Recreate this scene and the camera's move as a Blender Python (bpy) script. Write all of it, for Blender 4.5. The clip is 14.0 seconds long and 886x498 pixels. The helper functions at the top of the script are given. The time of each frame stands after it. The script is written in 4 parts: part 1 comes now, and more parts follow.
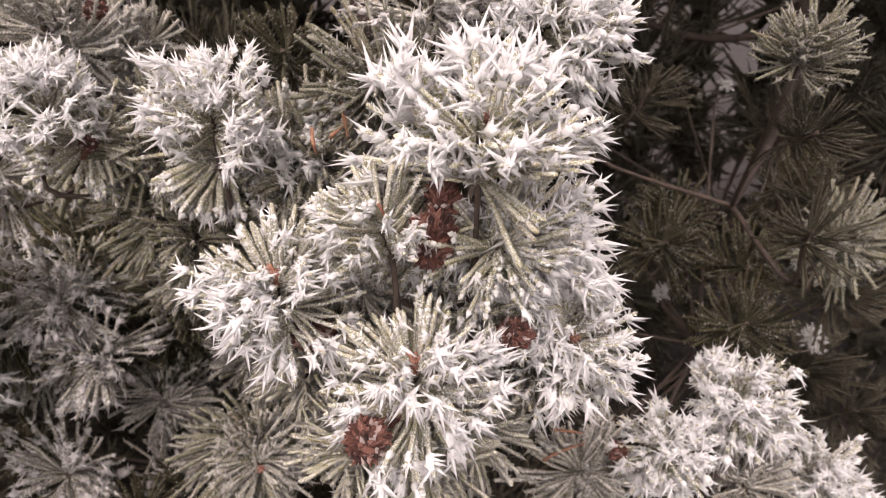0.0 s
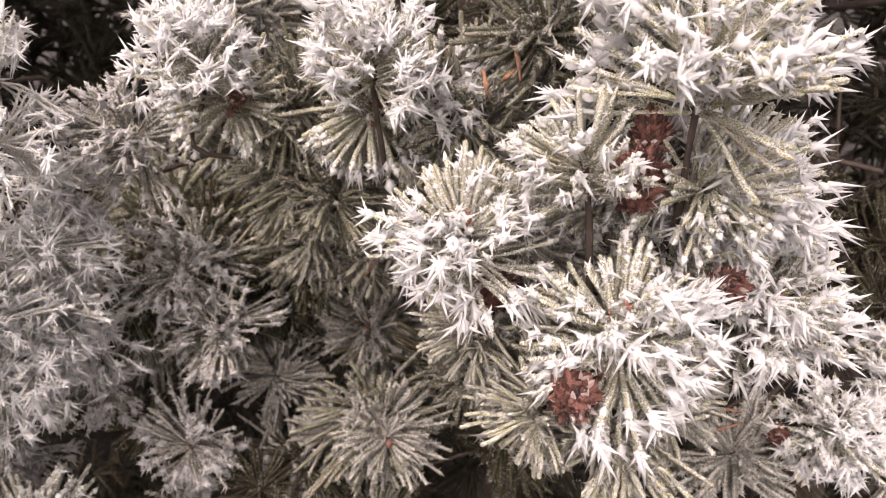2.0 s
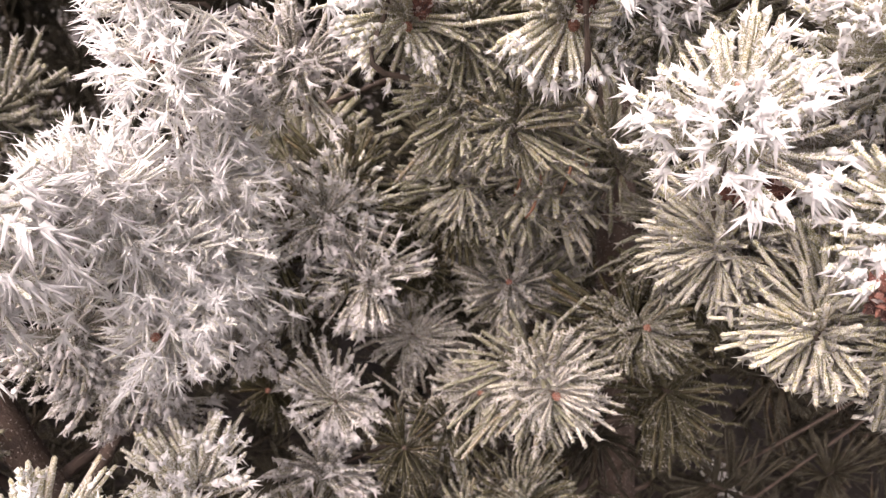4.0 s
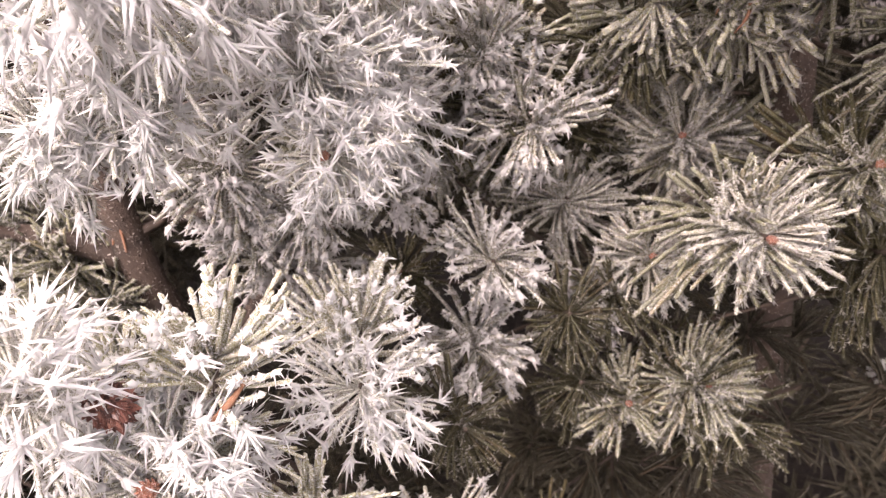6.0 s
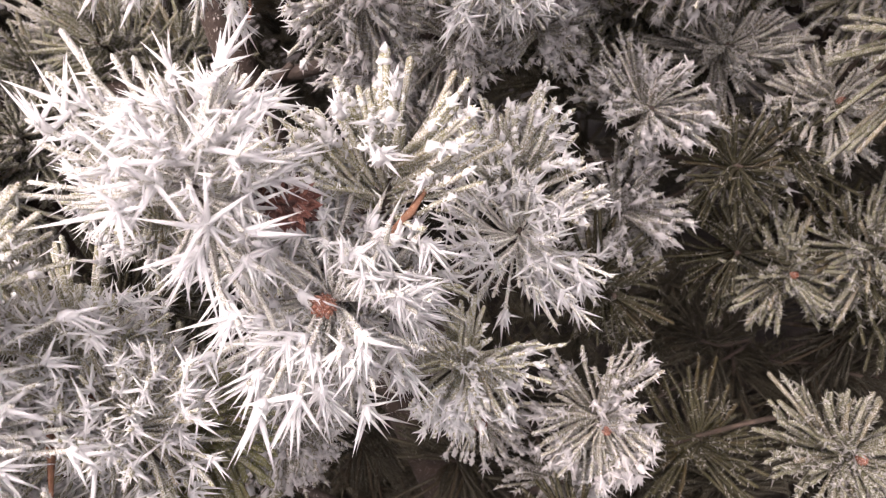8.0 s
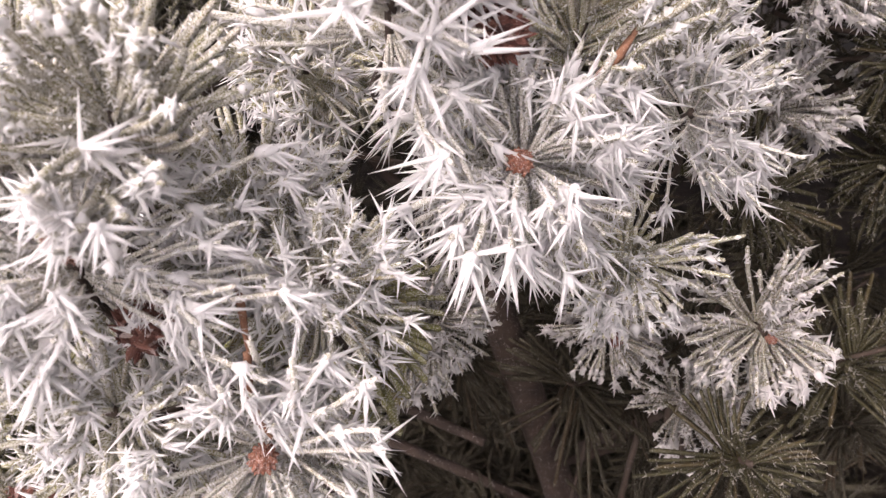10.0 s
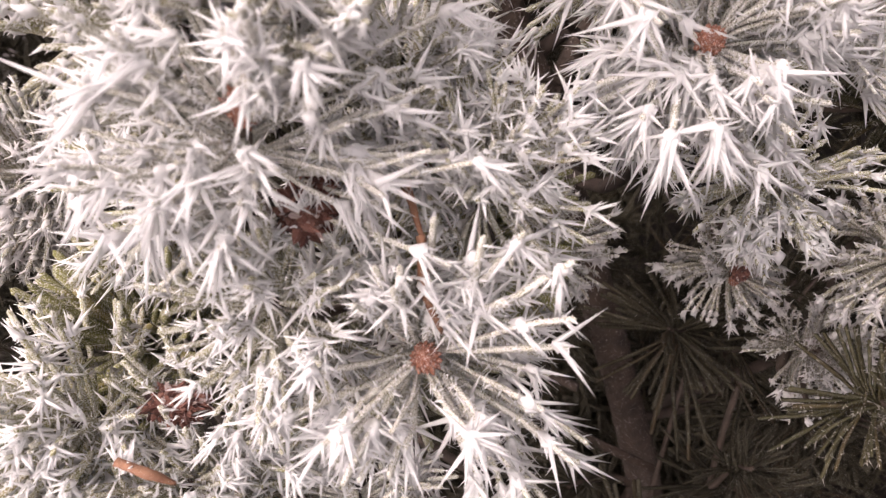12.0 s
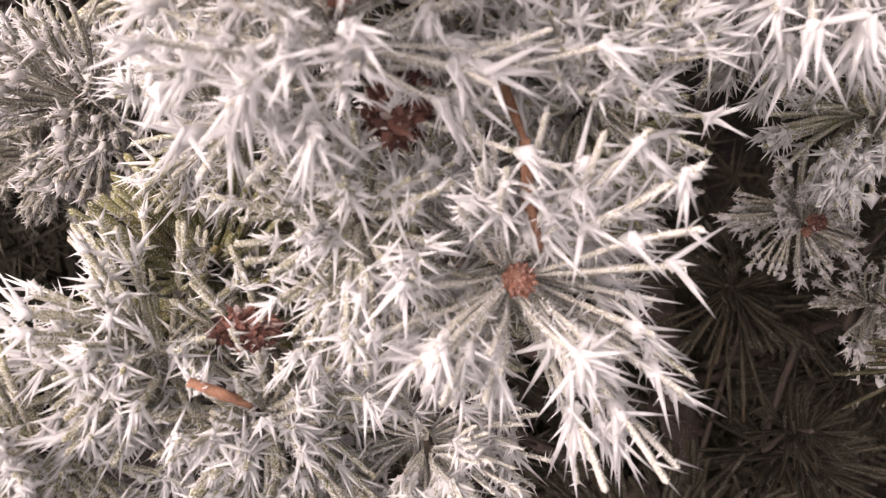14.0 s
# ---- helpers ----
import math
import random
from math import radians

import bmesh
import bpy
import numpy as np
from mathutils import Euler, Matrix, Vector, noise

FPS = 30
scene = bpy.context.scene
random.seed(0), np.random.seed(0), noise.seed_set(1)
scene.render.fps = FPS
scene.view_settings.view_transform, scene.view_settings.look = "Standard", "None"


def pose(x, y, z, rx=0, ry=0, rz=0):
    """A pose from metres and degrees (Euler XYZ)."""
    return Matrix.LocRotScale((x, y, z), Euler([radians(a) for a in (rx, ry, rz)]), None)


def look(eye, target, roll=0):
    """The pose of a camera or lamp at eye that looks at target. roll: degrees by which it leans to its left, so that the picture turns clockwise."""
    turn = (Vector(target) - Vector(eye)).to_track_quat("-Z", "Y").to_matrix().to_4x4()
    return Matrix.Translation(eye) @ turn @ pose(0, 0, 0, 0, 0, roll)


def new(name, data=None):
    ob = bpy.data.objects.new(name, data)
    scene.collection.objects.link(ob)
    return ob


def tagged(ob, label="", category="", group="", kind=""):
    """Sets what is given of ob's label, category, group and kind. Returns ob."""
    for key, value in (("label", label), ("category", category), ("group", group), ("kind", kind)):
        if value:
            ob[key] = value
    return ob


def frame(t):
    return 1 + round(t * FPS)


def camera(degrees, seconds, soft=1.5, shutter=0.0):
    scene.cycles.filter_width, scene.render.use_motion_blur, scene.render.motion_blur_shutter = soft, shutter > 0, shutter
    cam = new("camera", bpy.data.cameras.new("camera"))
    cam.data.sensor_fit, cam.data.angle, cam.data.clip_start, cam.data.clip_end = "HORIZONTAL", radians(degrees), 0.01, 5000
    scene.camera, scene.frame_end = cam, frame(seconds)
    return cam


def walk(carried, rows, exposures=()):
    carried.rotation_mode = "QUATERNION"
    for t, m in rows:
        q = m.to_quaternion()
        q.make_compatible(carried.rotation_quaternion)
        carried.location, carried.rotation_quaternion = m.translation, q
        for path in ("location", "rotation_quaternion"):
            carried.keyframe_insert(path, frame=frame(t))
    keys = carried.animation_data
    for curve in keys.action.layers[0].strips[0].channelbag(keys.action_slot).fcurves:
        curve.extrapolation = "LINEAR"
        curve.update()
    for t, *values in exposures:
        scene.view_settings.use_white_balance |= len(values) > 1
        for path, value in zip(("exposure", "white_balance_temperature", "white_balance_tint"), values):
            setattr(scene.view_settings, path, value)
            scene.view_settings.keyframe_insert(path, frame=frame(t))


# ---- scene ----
cam = camera(67.5, 14.0, 1.0)
cam.data.dof.use_dof, cam.data.dof.focus_distance, cam.data.dof.aperture_fstop = True, 0.215, 23.0
METRES, EYE, TILT, LEAN, TURN = 0.4, 1.25, -22.0, 0.0, 0.0
ROWS = [
    (0.0, 0.0, 0.0, 0.0, 0.0, 0.0, 0.0),
    (0.5, -0.0231, 0.0088, -0.0091, 0.69, -0.09, -0.05),
    (1.0, -0.053, 0.0193, -0.0187, 1.86, -0.16, -0.09),
    (1.5, -0.0832, 0.0284, -0.0296, 3.32, -0.18, -0.1),
    (2.0, -0.1198, 0.041, -0.0441, 4.62, -0.22, -0.1),
    (2.5, -0.1536, 0.0517, -0.0586, 5.77, -0.28, -0.07),
    (3.0, -0.1944, 0.0637, -0.0768, 7.04, -0.3, -0.0),
    (5.5, -0.3842, 0.1419, -0.2206, 14.77, -3.72, 0.29),
    (6.0, -0.4272, 0.1623, -0.2642, 16.25, -5.75, 0.4),
    (6.5, -0.4661, 0.1761, -0.3019, 17.77, -7.77, 0.58),
    (7.0, -0.4978, 0.1827, -0.3309, 19.19, -9.45, 0.77),
    (7.5, -0.5245, 0.1925, -0.3573, 20.63, -10.72, 1.17),
    (8.0, -0.5492, 0.1937, -0.3759, 21.98, -11.86, 1.27),
    (10.5, -0.6826, 0.1778, -0.4734, 27.53, -15.92, 2.11),
    (11.0, -0.7022, 0.1726, -0.4873, 28.72, -16.68, 1.99),
    (11.5, -0.7239, 0.1674, -0.4956, 29.64, -17.18, 2.32),
    (12.0, -0.7393, 0.163, -0.508, 30.44, -17.77, 2.39),
    (12.5, -0.7544, 0.1612, -0.5201, 31.21, -18.45, 2.24),
    (13.0, -0.7655, 0.1634, -0.5317, 31.94, -19.13, 2.2),
    (13.5, -0.7751, 0.1616, -0.54, 32.32, -19.64, 2.25),
    (14.0, -0.7849, 0.1592, -0.5469, 32.56, -20.14, 2.19),
]
walk(cam, [(t, pose(0, 0, EYE, TILT, LEAN, TURN) @ pose(METRES * x, METRES * y, METRES * z, 90 + pitch, roll, yaw)) for t, x, y, z, yaw, pitch, roll in ROWS],
     [(0.0, 1.0, 7150, 25), (1.5, 1.13, 7200, 25), (3.0, 1.5, 7250, 26), (5.5, 2.1, 7250, 28), (6.5, 1.98, 7150, 28), (8.0, 1.55, 6950, 26), (10.5, 1.37, 7000, 26), (14.0, 1.09, 7250, 27)])


# ---- daylight: a bright overcast winter sky ----
world = bpy.data.worlds.new("winter_sky")
scene.world = world
world.use_nodes = True
wn, wl = world.node_tree.nodes, world.node_tree.links
wn.clear()
sky = wn.new("ShaderNodeTexSky")
sky.sky_type, sky.sun_disc = "NISHITA", False
sky.sun_elevation, sky.sun_rotation = radians(58), radians(198)
sky.air_density, sky.dust_density, sky.ozone_density = 1.0, 4.0, 1.0
grey = wn.new("ShaderNodeHueSaturation")
grey.inputs["Saturation"].default_value = 0.25
glow = wn.new("ShaderNodeBackground")
glow.inputs["Strength"].default_value = 0.17
out = wn.new("ShaderNodeOutputWorld")
wl.new(sky.outputs[0], grey.inputs["Color"])
wl.new(grey.outputs[0], glow.inputs["Color"])
wl.new(glow.outputs[0], out.inputs["Surface"])
sun = new("sun", bpy.data.lights.new("sun", "SUN"))
sun.data.energy, sun.data.angle, sun.data.color = 0.8, radians(110), (1.0, 0.95, 0.9)
sun.matrix_world = look((-0.6, -1.2, 3.4), (-0.1, 0.3, 0.9))


# ---- materials ----
def material(name):
    m = bpy.data.materials.new(name)
    m.use_nodes = True
    n = m.node_tree.nodes
    return m, n, m.node_tree.links, n["Principled BSDF"]


def noise_node(n, l, scale, detail=3.0, rough=0.6, coord="Object"):
    tc, no = n.new("ShaderNodeTexCoord"), n.new("ShaderNodeTexNoise")
    no.inputs["Scale"].default_value, no.inputs["Detail"].default_value, no.inputs["Roughness"].default_value = scale, detail, rough
    l.new(tc.outputs[coord], no.inputs["Vector"])
    return no


def ramp(n, l, source, stops):
    r = n.new("ShaderNodeValToRGB")
    while len(r.color_ramp.elements) < len(stops):
        r.color_ramp.elements.new(0.5)
    for e, (p, c) in zip(r.color_ramp.elements, stops):
        e.position, e.color = p, (*c, 1) if len(c) == 3 else c
    l.new(source, r.inputs["Fac"])
    return r


def mix(n, l, fac, a, b, kind="MIX"):
    m = n.new("ShaderNodeMix")
    m.data_type, m.blend_type = "RGBA", kind
    for socket, v in ((m.inputs[0], fac), (m.inputs[6], a), (m.inputs[7], b)):
        if hasattr(v, "default_value"):
            l.new(v, socket)
        else:
            socket.default_value = v if isinstance(v, (int, float)) else (*v, 1)
    return m.outputs[2]


def bump(n, l, source, bsdf, strength, distance):
    b = n.new("ShaderNodeBump")
    b.inputs["Strength"].default_value, b.inputs["Distance"].default_value = strength, distance
    l.new(source, b.inputs["Height"])
    l.new(b.outputs[0], bsdf.inputs["Normal"])


def needle_material(name, dark, light, cover, size=1.0, white=0.74):
    """Green needle skin with grains of rime; cover: the share of skin under the grains; size: metres or needle lengths in a unit."""
    m, n, l, b = material(name)
    tone = noise_node(n, l, 3 * size, 2)
    info = n.new("ShaderNodeObjectInfo")
    isl = n.new("ShaderNodeNewGeometry")
    green = ramp(n, l, tone.outputs["Fac"], [(0.3, dark), (0.7, light)])
    old = mix(n, l, 0.0, green.outputs["Color"], (light[0] * 0.95, light[1] * 0.72, light[2] * 0.6))
    pick = ramp(n, l, isl.outputs["Random Per Island"], [(0.86, (0, 0, 0)), (0.97, (0.7, 0.7, 0.7))])
    l.new(pick.outputs["Color"], old.node.inputs[0])
    vary = n.new("ShaderNodeHueSaturation")
    vary.inputs["Saturation"].default_value = 0.95
    l.new(old, vary.inputs["Color"])
    val = n.new("ShaderNodeMapRange")
    val.inputs["To Min"].default_value, val.inputs["To Max"].default_value = 0.75, 1.25
    l.new(info.outputs["Random"], val.inputs["Value"])
    l.new(val.outputs[0], vary.inputs["Value"])
    grain = noise_node(n, l, 75 * size, 3, 0.75)
    patch = noise_node(n, l, 7 * size, 3)
    add_up = n.new("ShaderNodeMath")
    add_up.operation = "MULTIPLY_ADD"
    l.new(patch.outputs["Fac"], add_up.inputs[0])
    add_up.inputs[1].default_value = 0.2
    l.new(grain.outputs["Fac"], add_up.inputs[2])
    edge = 0.79 - 0.36 * cover
    rime = ramp(n, l, add_up.outputs[0], [(edge - 0.10, (0, 0, 0)), (edge + 0.03, (0.95, 0.95, 0.95))])
    l.new(mix(n, l, rime.outputs["Color"], vary.outputs["Color"], (white, white * 0.97, white * 0.90)), b.inputs["Base Color"])
    b.inputs["Roughness"].default_value = 0.85
    b.inputs["Specular IOR Level"].default_value = 0.15
    bump(n, l, add_up.outputs[0], b, 0.8, 0.0009)
    return m


def frost_material(name, tint):
    m, n, l, b = material(name)
    big = noise_node(n, l, 4, 3)
    fine = noise_node(n, l, 45, 3)
    c = ramp(n, l, big.outputs["Fac"], [(0.3, tuple(v * 0.9 for v in tint)), (0.7, tint)])
    l.new(c.outputs["Color"], b.inputs["Base Color"])
    b.inputs["Roughness"].default_value = 0.7
    b.inputs["Specular IOR Level"].default_value = 0.3
    bump(n, l, fine.outputs["Fac"], b, 0.15, 0.0011)
    thin = n.new("ShaderNodeBsdfTranslucent")
    thin.inputs["Color"].default_value = (*tint, 1)
    both = n.new("ShaderNodeMixShader")
    both.inputs[0].default_value = 0.58
    l.new(b.outputs[0], both.inputs[1])
    l.new(thin.outputs[0], both.inputs[2])
    l.new(both.outputs[0], n["Material Output"].inputs["Surface"])
    return m


def speckled_material(name, a, b_, speck, amount, scale, rough=0.75, depth=0.001):
    m, n, l, b = material(name)
    big, fine = noise_node(n, l, scale, 4), noise_node(n, l, scale * 9, 3)
    base = ramp(n, l, big.outputs["Fac"], [(0.3, a), (0.7, b_)])
    dots = ramp(n, l, fine.outputs["Fac"], [(1 - amount - 0.04, (0, 0, 0)), (1 - amount + 0.04, (1, 1, 1))])
    l.new(mix(n, l, dots.outputs["Color"], base.outputs["Color"], speck), b.inputs["Base Color"])
    b.inputs["Roughness"].default_value = rough
    bump(n, l, fine.outputs["Fac"], b, 0.7, depth)
    return m


def cone_material():
    """Reddish brown scales, each of its own tone, some tipped with frost."""
    m, n, l, b = material("cone_scale")
    isl = n.new("ShaderNodeNewGeometry")
    tone = ramp(n, l, isl.outputs["Random Per Island"], [(0.0, (0.035, 0.012, 0.010)), (0.45, (0.15, 0.052, 0.036)), (0.80, (0.30, 0.135, 0.10)), (0.93, (0.66, 0.58, 0.55))])
    fine = noise_node(n, l, 40, 3)
    dots = ramp(n, l, fine.outputs["Fac"], [(0.60, (0, 0, 0)), (0.70, (0.8, 0.8, 0.8))])
    l.new(mix(n, l, dots.outputs["Color"], tone.outputs["Color"], (0.55, 0.44, 0.41)), b.inputs["Base Color"])
    b.inputs["Roughness"].default_value = 0.8
    bump(n, l, fine.outputs["Fac"], b, 0.6, 0.01)
    return m


WHITE = frost_material("hoarfrost", (0.98, 0.975, 0.97))
# Frost for recessed tufts: white dulled, their shade put into the tint.
GREY = frost_material("shade_grey_hoarfrost", (0.84, 0.82, 0.81))
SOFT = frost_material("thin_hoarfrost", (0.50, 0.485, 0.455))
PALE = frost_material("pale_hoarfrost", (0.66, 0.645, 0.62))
# Rime for background tufts: its white is dulled to hold their shade.
RIME = frost_material("shade_dim_rime", (0.40, 0.38, 0.345))
GREEN = needle_material("frosted_needle", (0.095, 0.094, 0.044), (0.18, 0.174, 0.088), 0.32, 1.0, 0.44)
LEAF = needle_material("bare_needle", (0.13, 0.128, 0.040), (0.27, 0.26, 0.090), 0.26)
HOARY = needle_material("hoary_needle", (0.12, 0.12, 0.036), (0.27, 0.25, 0.085), 0.60, 1.0, 0.80)
GREENER = needle_material("fresh_needle", (0.13, 0.13, 0.034), (0.30, 0.28, 0.082), 0.47)
FROSTED = needle_material("white_needle", (0.13, 0.13, 0.055), (0.26, 0.25, 0.11), 0.60, 1.0, 0.84)
RIMED = needle_material("rimed_needle", (0.10, 0.092, 0.038), (0.21, 0.19, 0.090), 0.48, 1.0, 0.60)
# Background needles: the thicket's shade is put into these darker skins and grains.
DIM = needle_material("shade_dim_needle", (0.038, 0.035, 0.015), (0.080, 0.072, 0.034), 0.12, 1.0, 0.33)
DARK = needle_material("shade_toned_needle", (0.028, 0.025, 0.014), (0.062, 0.055, 0.031), 0.10, 1.0, 0.36)
DEEP = needle_material("deep_shade_needle", (0.024, 0.021, 0.013), (0.052, 0.045, 0.028), 0.05, 1.0, 0.30)
FAR = needle_material("far_shade_needle", (0.024, 0.021, 0.013), (0.056, 0.049, 0.031), 0.06, 25, 0.40)
# Bark tones lowered: the shade on trunk and limbs is in the colour.
BARK = speckled_material("pine_bark", (0.028, 0.019, 0.014), (0.068, 0.044, 0.032), (0.55, 0.50, 0.46), 0.34, 70, 0.85, 0.002)
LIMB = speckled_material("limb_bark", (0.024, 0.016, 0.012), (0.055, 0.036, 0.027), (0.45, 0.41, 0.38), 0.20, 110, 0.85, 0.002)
TWIG = speckled_material("twig_bark", (0.042, 0.030, 0.023), (0.090, 0.062, 0.046), (0.55, 0.52, 0.50), 0.29, 140)
CONE = cone_material()
BUD = speckled_material("bud_scale", (0.24, 0.085, 0.05), (0.40, 0.17, 0.10), (0.80, 0.76, 0.74), 0.40, 300)
DEAD = speckled_material("dead_needle", (0.22, 0.10, 0.055), (0.34, 0.17, 0.10), (0.70, 0.62, 0.57), 0.33, 420)
# Litter and snow specks set very dark, holding the thicket's shade in colour.
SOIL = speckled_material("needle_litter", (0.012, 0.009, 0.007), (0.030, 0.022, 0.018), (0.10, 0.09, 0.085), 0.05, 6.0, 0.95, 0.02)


# ---- mesh builders ----
def mesh_of(name, verts, faces, mat, smooth=False):
    me = bpy.data.meshes.new(name)
    me.from_pydata(np.asarray(verts).tolist(), [], faces)
    me.materials.append(mat)
    if smooth:
        me.shade_smooth()
    return me


def unit(v):
    return v / np.maximum(np.linalg.norm(v, axis=-1, keepdims=True), 1e-9)


def frames_of(d):
    """Two vectors square to each direction."""
    ref = np.where(np.abs(d[:, 2:3]) < 0.9, np.array([[0.0, 0, 1]]), np.array([[1.0, 0, 0]]))
    a = unit(np.cross(d, ref))
    return a, np.cross(a, d)


def spikes(base, d, length, radius, sides=3, waist=0.0):
    """Slender crystals: pyramids, or with a waist (share of the length) two-step ones."""
    m = len(base)
    a, b = frames_of(d)
    ang = np.arange(sides) * 2 * np.pi / sides
    ring = a[:, None] * np.cos(ang)[None, :, None] + b[:, None] * np.sin(ang)[None, :, None]
    rows = [base[:, None] - d[:, None] * radius[:, None, None] * 0.4 + ring * radius[:, None, None]]
    if waist:
        rows.append(base[:, None] + d[:, None] * (length * waist)[:, None, None] + ring * (radius * 0.62)[:, None, None])
    rows.append((base + d * length[:, None])[:, None])
    v = np.concatenate(rows, axis=1)
    per = v.shape[1]
    f = []
    for k in range(sides):
        j = (k + 1) % sides
        if waist:
            f.append((k, j, sides + j, sides + k))
            f.append((sides + k, sides + j, 2 * sides))
        else:
            f.append((k, j, sides))
    faces = [tuple(i * per + q for q in t) for i in range(m) for t in f]
    return v.reshape(-1, 3), faces


def join(pieces):
    verts, faces, n = [], [], 0
    for v, f in pieces:
        verts.append(v)
        faces += [tuple(i + n for i in t) for t in f]
        n += len(v)
    return np.concatenate(verts), faces


def needle_lines(rng, groups, each, tip, base, stem, curl, steps):
    """Centre lines of needles in close bundles round a shoot along +z with its bud at the origin; needle length 1."""
    count = groups * each
    g = np.repeat(np.arange(groups), each)
    h = ((g + rng.random(groups)[g]) / groups + rng.normal(0, 0.035, count)).clip(0, 1)
    phi = g * 2.39996 + rng.normal(0, 0.32, groups)[g] + rng.permuted(np.tile(np.arange(each), (groups, 1)), axis=1).ravel() * 0.10 + rng.normal(0, 0.09, count)
    th = np.radians(tip + (base - tip) * h ** 0.8 + rng.normal(0, 12, groups)[g] + rng.normal(0, 8, count))
    d = np.stack([np.sin(th) * np.cos(phi), np.sin(th) * np.sin(phi), np.cos(th)], 1)
    root = np.stack([0 * h, 0 * h, -0.02 - h * stem], 1) + d * 0.05
    ln = (0.62 + 0.46 * np.sqrt(h)) * rng.normal(1, 0.08, groups)[g].clip(0.8, 1.12) * rng.normal(1, 0.08, count).clip(0.75, 1.12)
    s = np.linspace(0, 1, steps)
    bend = unit(np.array([[0, 0, 1.0]]) * np.sign(curl) + rng.normal(0, 0.7, (groups, 3))[g] + rng.normal(0, 0.4, (count, 3)))
    amount = abs(curl) * rng.uniform(0.4, 1.7, groups)[g] * rng.uniform(0.5, 1.6, count)
    wave = rng.normal(0, 0.022, (count, 1, 3)) * np.sin(s * np.pi * 1.7)[None, :, None]
    return root[:, None] + ln[:, None, None] * (d[:, None] * s[None, :, None] + (amount[:, None] * s[None] ** 2)[..., None] * bend[:, None] + wave)


def needle_tubes(p, r, rng, profile, ragged=0.0):
    """Flattish four-sided needles, or sleeves of frost, with a closed tip along the centre lines p."""
    n, s, _ = p.shape
    d = unit(np.diff(p, axis=1, append=2 * p[:, -1:] - p[:, -2:-1]))
    a, b = frames_of(d.reshape(-1, 3))
    a, b = a.reshape(n, s, 3), b.reshape(n, s, 3)
    w = np.array(profile)[None, :, None] * r * (1 + rng.normal(0, ragged, (n, s, 4))).clip(0.4, 1.9)
    ring = np.stack([p + a * w[..., :1], p + b * w[..., 1:2] * 0.7, p - a * w[..., 2:3], p - b * w[..., 3:] * 0.7], 2)
    end = p[:, -1:] + d[:, -1:] * r * 0.9
    v = np.concatenate([ring.reshape(n, -1, 3), end], 1)
    per, f = v.shape[1], []
    for i in range(s - 1):
        for q in range(4):
            j = (q + 1) % 4
            f.append((4 * i + q, 4 * i + j, 4 * i + 4 + j, 4 * i + 4 + q))
    for q in range(4):
        f.append((4 * (s - 1) + q, 4 * (s - 1) + (q + 1) % 4, per - 1))
    return v.reshape(-1, 3), [tuple(i * per + q for q in t) for i in range(n) for t in f]


def along(p, i, s):
    """Points at share s on lines i, and the lines' directions there."""
    steps = p.shape[1] - 1
    k = np.minimum((s * steps).astype(int), steps - 1)
    u = (s * steps - k)[:, None]
    a, b = p[i, k], p[i, k + 1]
    return a * (1 - u) + b * u, unit(b - a)


def crystals(rng, p, each, lo, hi, size, spread, forward, thick, blunt=0.0):
    """Small frost on the needles p: `each` crystals a needle between shares lo and hi, longer towards the tip."""
    n = len(p)
    m = int(n * each)
    i = rng.integers(0, n, m)
    s = lo + (hi - lo) * rng.random(m) ** 0.8
    b, d = along(p, i, s)
    side = unit(np.cross(d, rng.normal(0, 1, (m, 3))))
    v = unit(side * spread + d * forward + rng.normal(0, 0.22, (m, 3)))
    ln = size * rng.gamma(5, 0.2, m).clip(0.4, 1.9) * (0.65 + 0.5 * s)
    return spikes(b + side * blunt, v, ln, thick * (0.6 + 0.6 * rng.random(m)))


OCTA = np.array([(1, 0, 0), (-1, 0, 0), (0, 1, 0), (0, -1, 0), (0, 0, 1), (0, 0, -1)], float)
OCTA_FACES = [(0, 2, 4), (2, 1, 4), (1, 3, 4), (3, 0, 4), (2, 0, 5), (1, 2, 5), (3, 1, 5), (0, 3, 5)]


def round_lump():
    """An octahedron split once: 18 corners, 32 faces."""
    v, f, mids = list(OCTA), [], {}

    def mid(a, b):
        key = (min(a, b), max(a, b))
        if key not in mids:
            mids[key] = len(v)
            v.append(unit(v[a] + v[b]))
        return mids[key]

    for a, b, c in OCTA_FACES:
        ab, bc, ca = mid(a, b), mid(b, c), mid(c, a)
        f += [(a, ab, ca), (ab, b, bc), (ca, bc, c), (ab, bc, ca)]
    return np.array(v), f


LUMP, LUMP_FACES = round_lump()


def lumps(rng, at, d, radius, stretch, rough=0.28, form=LUMP, faces=LUMP_FACES):
    """Knobbly lumps of packed frost, drawn out along d."""
    m = len(at)
    a, b = frames_of(d)
    w = form[None] * (1 + rng.normal(0, rough, (m, len(form), 1))).clip(0.5, 1.7) * radius[:, None, None]
    v = at[:, None] + a[:, None] * w[..., :1] + b[:, None] * w[..., 1:2] + d[:, None] * w[..., 2:] * stretch
    n = len(form)
    return v.reshape(-1, 3), [tuple(i * n + q for q in t) for i in range(m) for t in faces]


# The side on which the rime has grown, in a tuft's own axes: +x is the windward side.
LEE = np.array([0.94, 0.0, -0.34])


def load_of(rng, p, bias, slope):
    """How much rime each needle carries, 0 to 1, most on the windward side."""
    d = unit(p[:, -1] - p[:, 0])
    return (bias + slope * (d @ LEE) + rng.normal(0, 0.16, len(p))).clip(0, 1)


